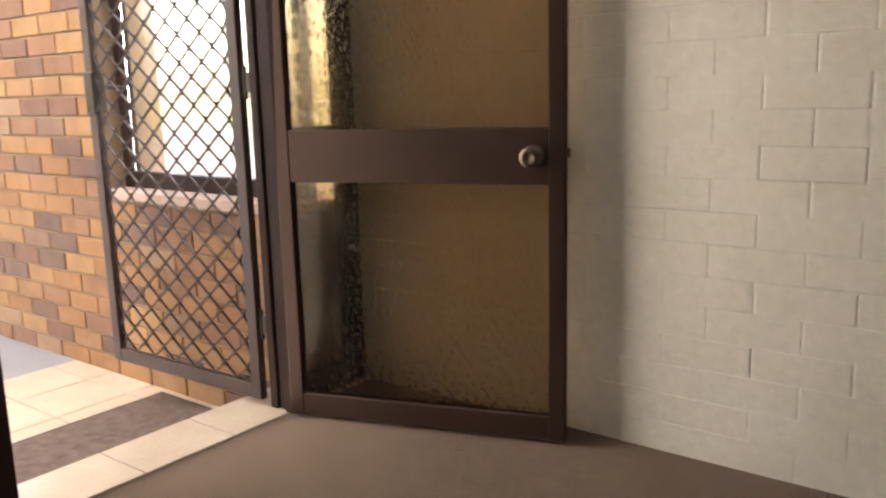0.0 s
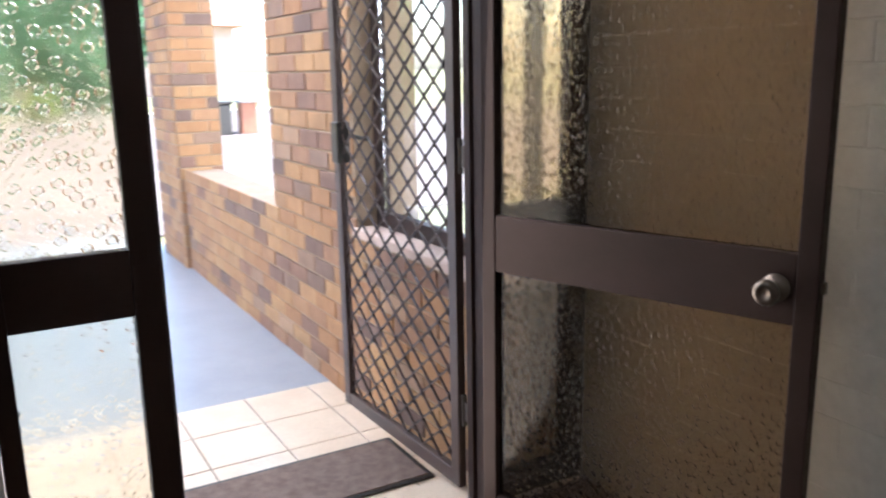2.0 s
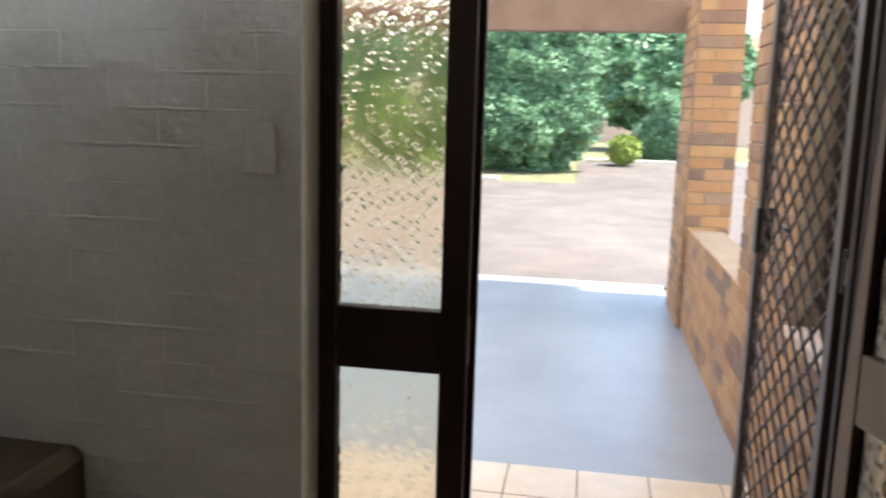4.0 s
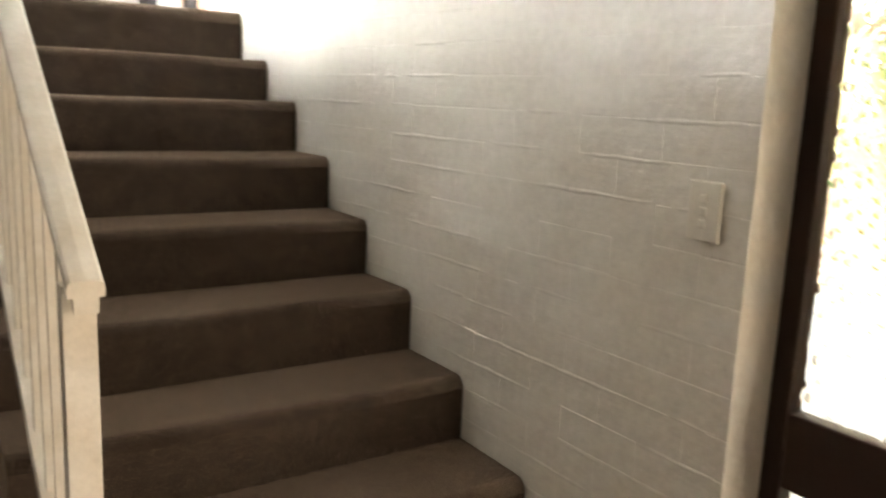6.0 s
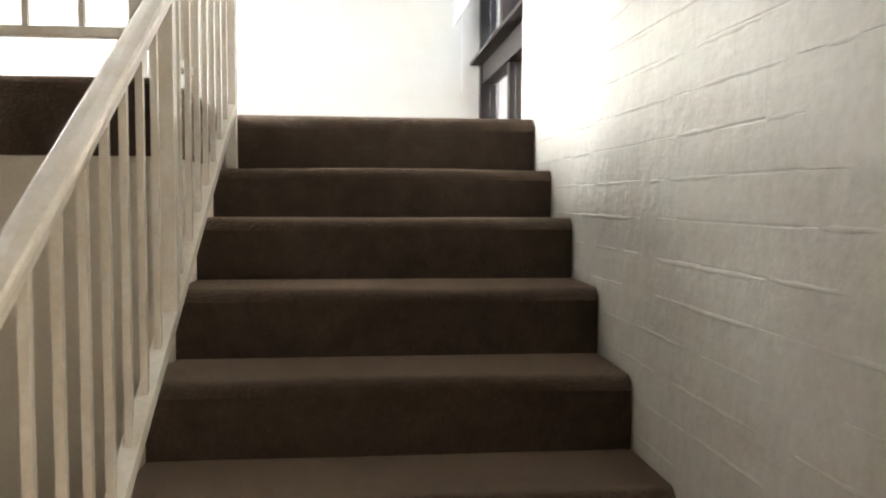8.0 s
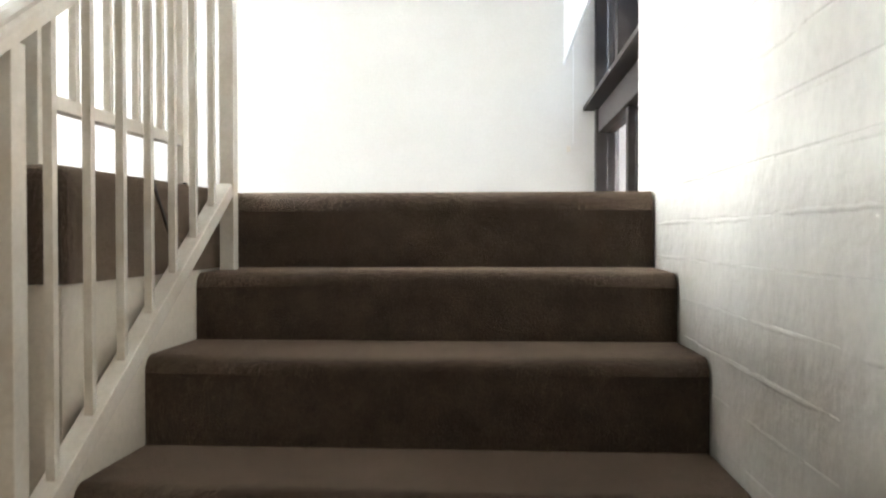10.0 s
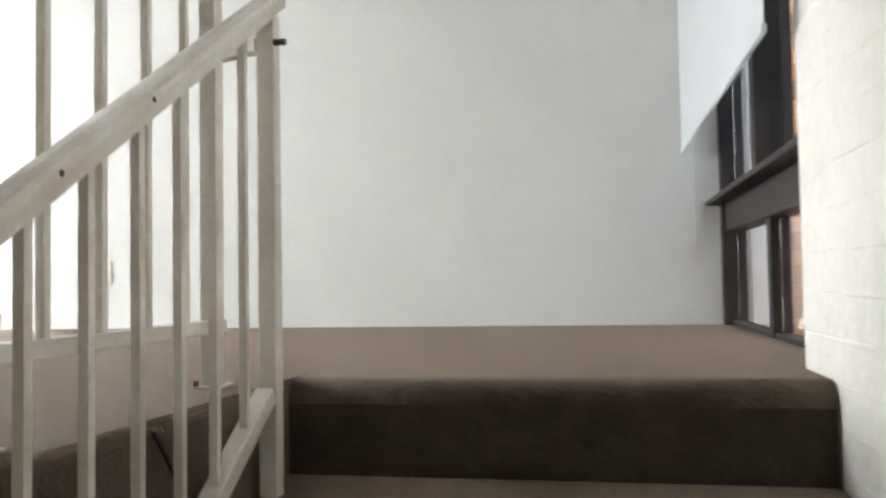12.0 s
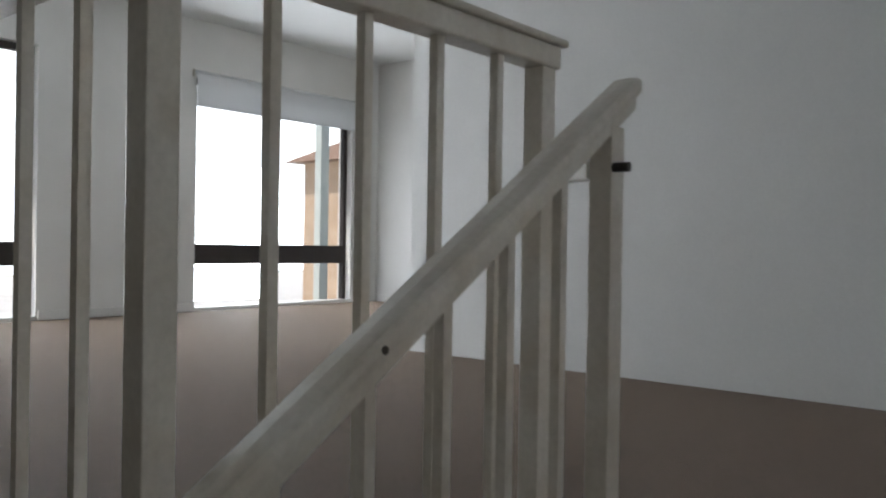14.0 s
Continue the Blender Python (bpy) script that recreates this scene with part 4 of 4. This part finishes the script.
def house(at, wide, deep, high, label, mat, roof_mat):
    x, y, z = at
    t = thing("house", at, label, "house")
    part("wall", boxed(x, x + deep, y - wide / 2, y + wide / 2, z, z + high), mat, t)
    bm = bmesh.new()
    o = 0.5
    a = [bm.verts.new(p) for p in ((x - o, y - wide / 2 - o, z + high), (x + deep + o, y - wide / 2 - o, z + high), (x + deep + o, y + wide / 2 + o, z + high), (x - o, y + wide / 2 + o, z + high))]
    b = [bm.verts.new(p) for p in ((x + deep / 2, y - wide / 2 + 2, z + high + 1.8), (x + deep / 2, y + wide / 2 - 2, z + high + 1.8))]
    for f in ((a[0], a[1], b[0]), (a[1], a[2], b[1], b[0]), (a[2], a[3], b[1]), (a[3], a[0], b[0], b[1]), (a[3], a[2], a[1], a[0])):
        bm.faces.new(f)
    part("roof", bm, roof_mat, t)
    for k in range(3):
        yy = y - wide / 2 + wide * (k + 0.5) / 3
        w = part("window", boxed(x - 0.05, x + 0.02, yy - 0.6, yy + 0.6, z + 0.9, z + 2.0, 0.01), M_FRAME, t)
        part("pane", boxed(x - 0.06, x - 0.051, yy - 0.52, yy + 0.52, z + 0.97, z + 1.93), M_GLASS, w)
    return t


house((31, -5, rise_z(31)), 9, 7, 2.6, "pale house with a tiled roof far off", M_SILL, M_ROOF)

house((-22, 23.2, G), 7, 8, 5.3, "tan brick house beyond the far room window", M_TANBRICK, M_FASCIA)
pier = thing("letterbox_pier", (14.0, -4.75, rise_z(14.0)), "low red brick letterbox pier by the driveway", "pier")
part("shaft", boxed(13.85, 14.15, -4.9, -4.6, rise_z(14.0), 0.72, 0.01), M_ROOF, pier)
part("cap", boxed(13.81, 14.19, -4.94, -4.56, 0.72, 0.77, 0.01), M_STONE, pier)
bin_ = thing("wheelie_bin", (14.0, -4.25, rise_z(14.0)), "dark grey rubbish bin by the driveway", "bin")
part("body", boxed(13.8, 14.2, -4.4, -4.08, rise_z(14.0), 0.70, 0.03), M_DARKMETAL, bin_)
part("lid", boxed(13.77, 14.23, -4.42, -4.06, 0.70, 0.76, 0.02), M_DARKMETAL, bin_)

veranda = thing("veranda_post", (-7.3, 7.4, G), "grey timber veranda post outside the far window", "post")
part("shaft", boxed(-7.35, -7.25, 7.34, 7.46, G, 4.2, 0.006), M_POLE, veranda)
part("shoe", boxed(-7.37, -7.23, 7.32, 7.48, G, G + 0.12, 0.004), M_DARKMETAL, veranda)

# ---- tiles and bricks, piece by piece ----
TILE_MESH = {}


def tile(parent, x0, x1, y0, y1, z, thick=0.012):
    key = (round(x1 - x0, 3), round(y1 - y0, 3))
    if key not in TILE_MESH:
        bm = boxed(-key[0] / 2, key[0] / 2, -key[1] / 2, key[1] / 2, -thick, 0)
        top = [e for e in bm.edges if all(v.co.z > -0.001 for v in e.verts)]
        bmesh.ops.bevel(bm, geom=top, offset=0.002, segments=1, affect="EDGES")
        me = bpy.data.meshes.new("tile")
        bm.to_mesh(me)
        bm.free()
        me.materials.append(M_TILE)
        TILE_MESH[key] = me
    ob = new("tile", TILE_MESH[key])
    ob.parent = parent
    ob.matrix_parent_inverse = parent.matrix_world.inverted()
    ob.matrix_world = Matrix.Translation(((x0 + x1) / 2, (y0 + y1) / 2, z))


porch_tiles = tagged(part("floor_tiles", boxes((0.336, 1.738, -1.40, 1.6, -0.186, -0.170)), M_GROUT), "cream square tiles on the porch by the door", "floor", kind="structure")
PITCH = 0.304
edges_x = [1.735 - PITCH * k for k in range(5, -1, -1)]
edges_x[0] = 0.34
for a, b in zip(edges_x, edges_x[1:]):
    y = -0.976 - PITCH * 2
    while y < 1.5:
        tile(porch_tiles, max(a, 0.34) + 0.003, b - 0.003, max(y, -1.398) + 0.003, y + PITCH - 0.003, -0.164)
        y += PITCH
y = -1.62
while y < -0.1:
    tile(sill_tiles, 0.104, 0.336, y + 0.003, min(y + PITCH, -0.03) - 0.003, 0.002)
    y += PITCH

lay_bricks(wall_south, lambda u: pose(0.09 - u, -1.626, 0, 0, 0, 180), 2.84, 0.0, 2.45, (), M_PAINTED, 0.0023, 0.0021, 0.0010, (0, 2.84, 0, 2.3), 31, joint=0.002, soft_u=0.0055, fill=0.5)
lay_bricks(wall_east, lambda u: pose(0.006, 2.855 - u, 0, 0, 0, -90), 2.861, 0.0, CEIL, (), M_PAINTED, 0.0016, 0.0015, 0.00016, (0.2, 2.9, 0.3, 2.6), 32, joint=0.0030, soft_u=0.0, fill=0.5)
lay_bricks(wall_porch, lambda u: pose(0.24, -1.406 - u, 0, 0, 0, -90), 0.29, -0.17, 0.6, (), M_BRICK, 0.006, 0.003, 0.002, (0, 1, -1, 3), 37)
lay_bricks(wall_porch, lambda u: pose(4.50 - u, -1.406, 0, 0, 0, 180), 4.26, -0.17, 2.3, ((0.0, 2.10, 0.575, 3), (3.15, 4.27, 0.60, 1.9)), M_BRICK, 0.008, 0.003, 0.003, (0.0, 4.0, -0.2, 1.9), 33)
lay_bricks(wall_porch, lambda u: pose(4.506, -1.372 - u, 0, 0, 0, -90), 0.328, -0.17, 2.3, (), M_BRICK, 0.008, 0.003, 0.002, (0, 1, -1, 3), 34)
lay_bricks(wall_porch, lambda u: pose(5.3 - u, -1.372, 0, 0, 0, 180), 0.79, -0.17, 2.3, (), M_BRICK, 0.008, 0.003, 0.002, (0, 1, -1, 3), 35)
wing = bpy.data.objects["wall_wing"]
lay_bricks(wing, lambda u: pose(0.42 + u, 5.31, 0, 0, 0, 0), 3.4, 1.2, 4.6, (), M_BRICK, 0.008, 0.003, 0.003, (0.0, 1.6, 1.4, 3.4), 36)
joint_ridges(wall_east, lambda u: pose(0.006, 2.855 - u, 0, 0, 0, -90), 2.85, BRICK_H + JOINT / 2, 3.6, 41, 0.75, 0.0062)
joint_ridges(wall_south, lambda u: pose(0.0 - u, -1.626, 0, 0, 0, 180), 2.74, BRICK_H + JOINT / 2, 2.4, 42, 0.35, 0.0022)
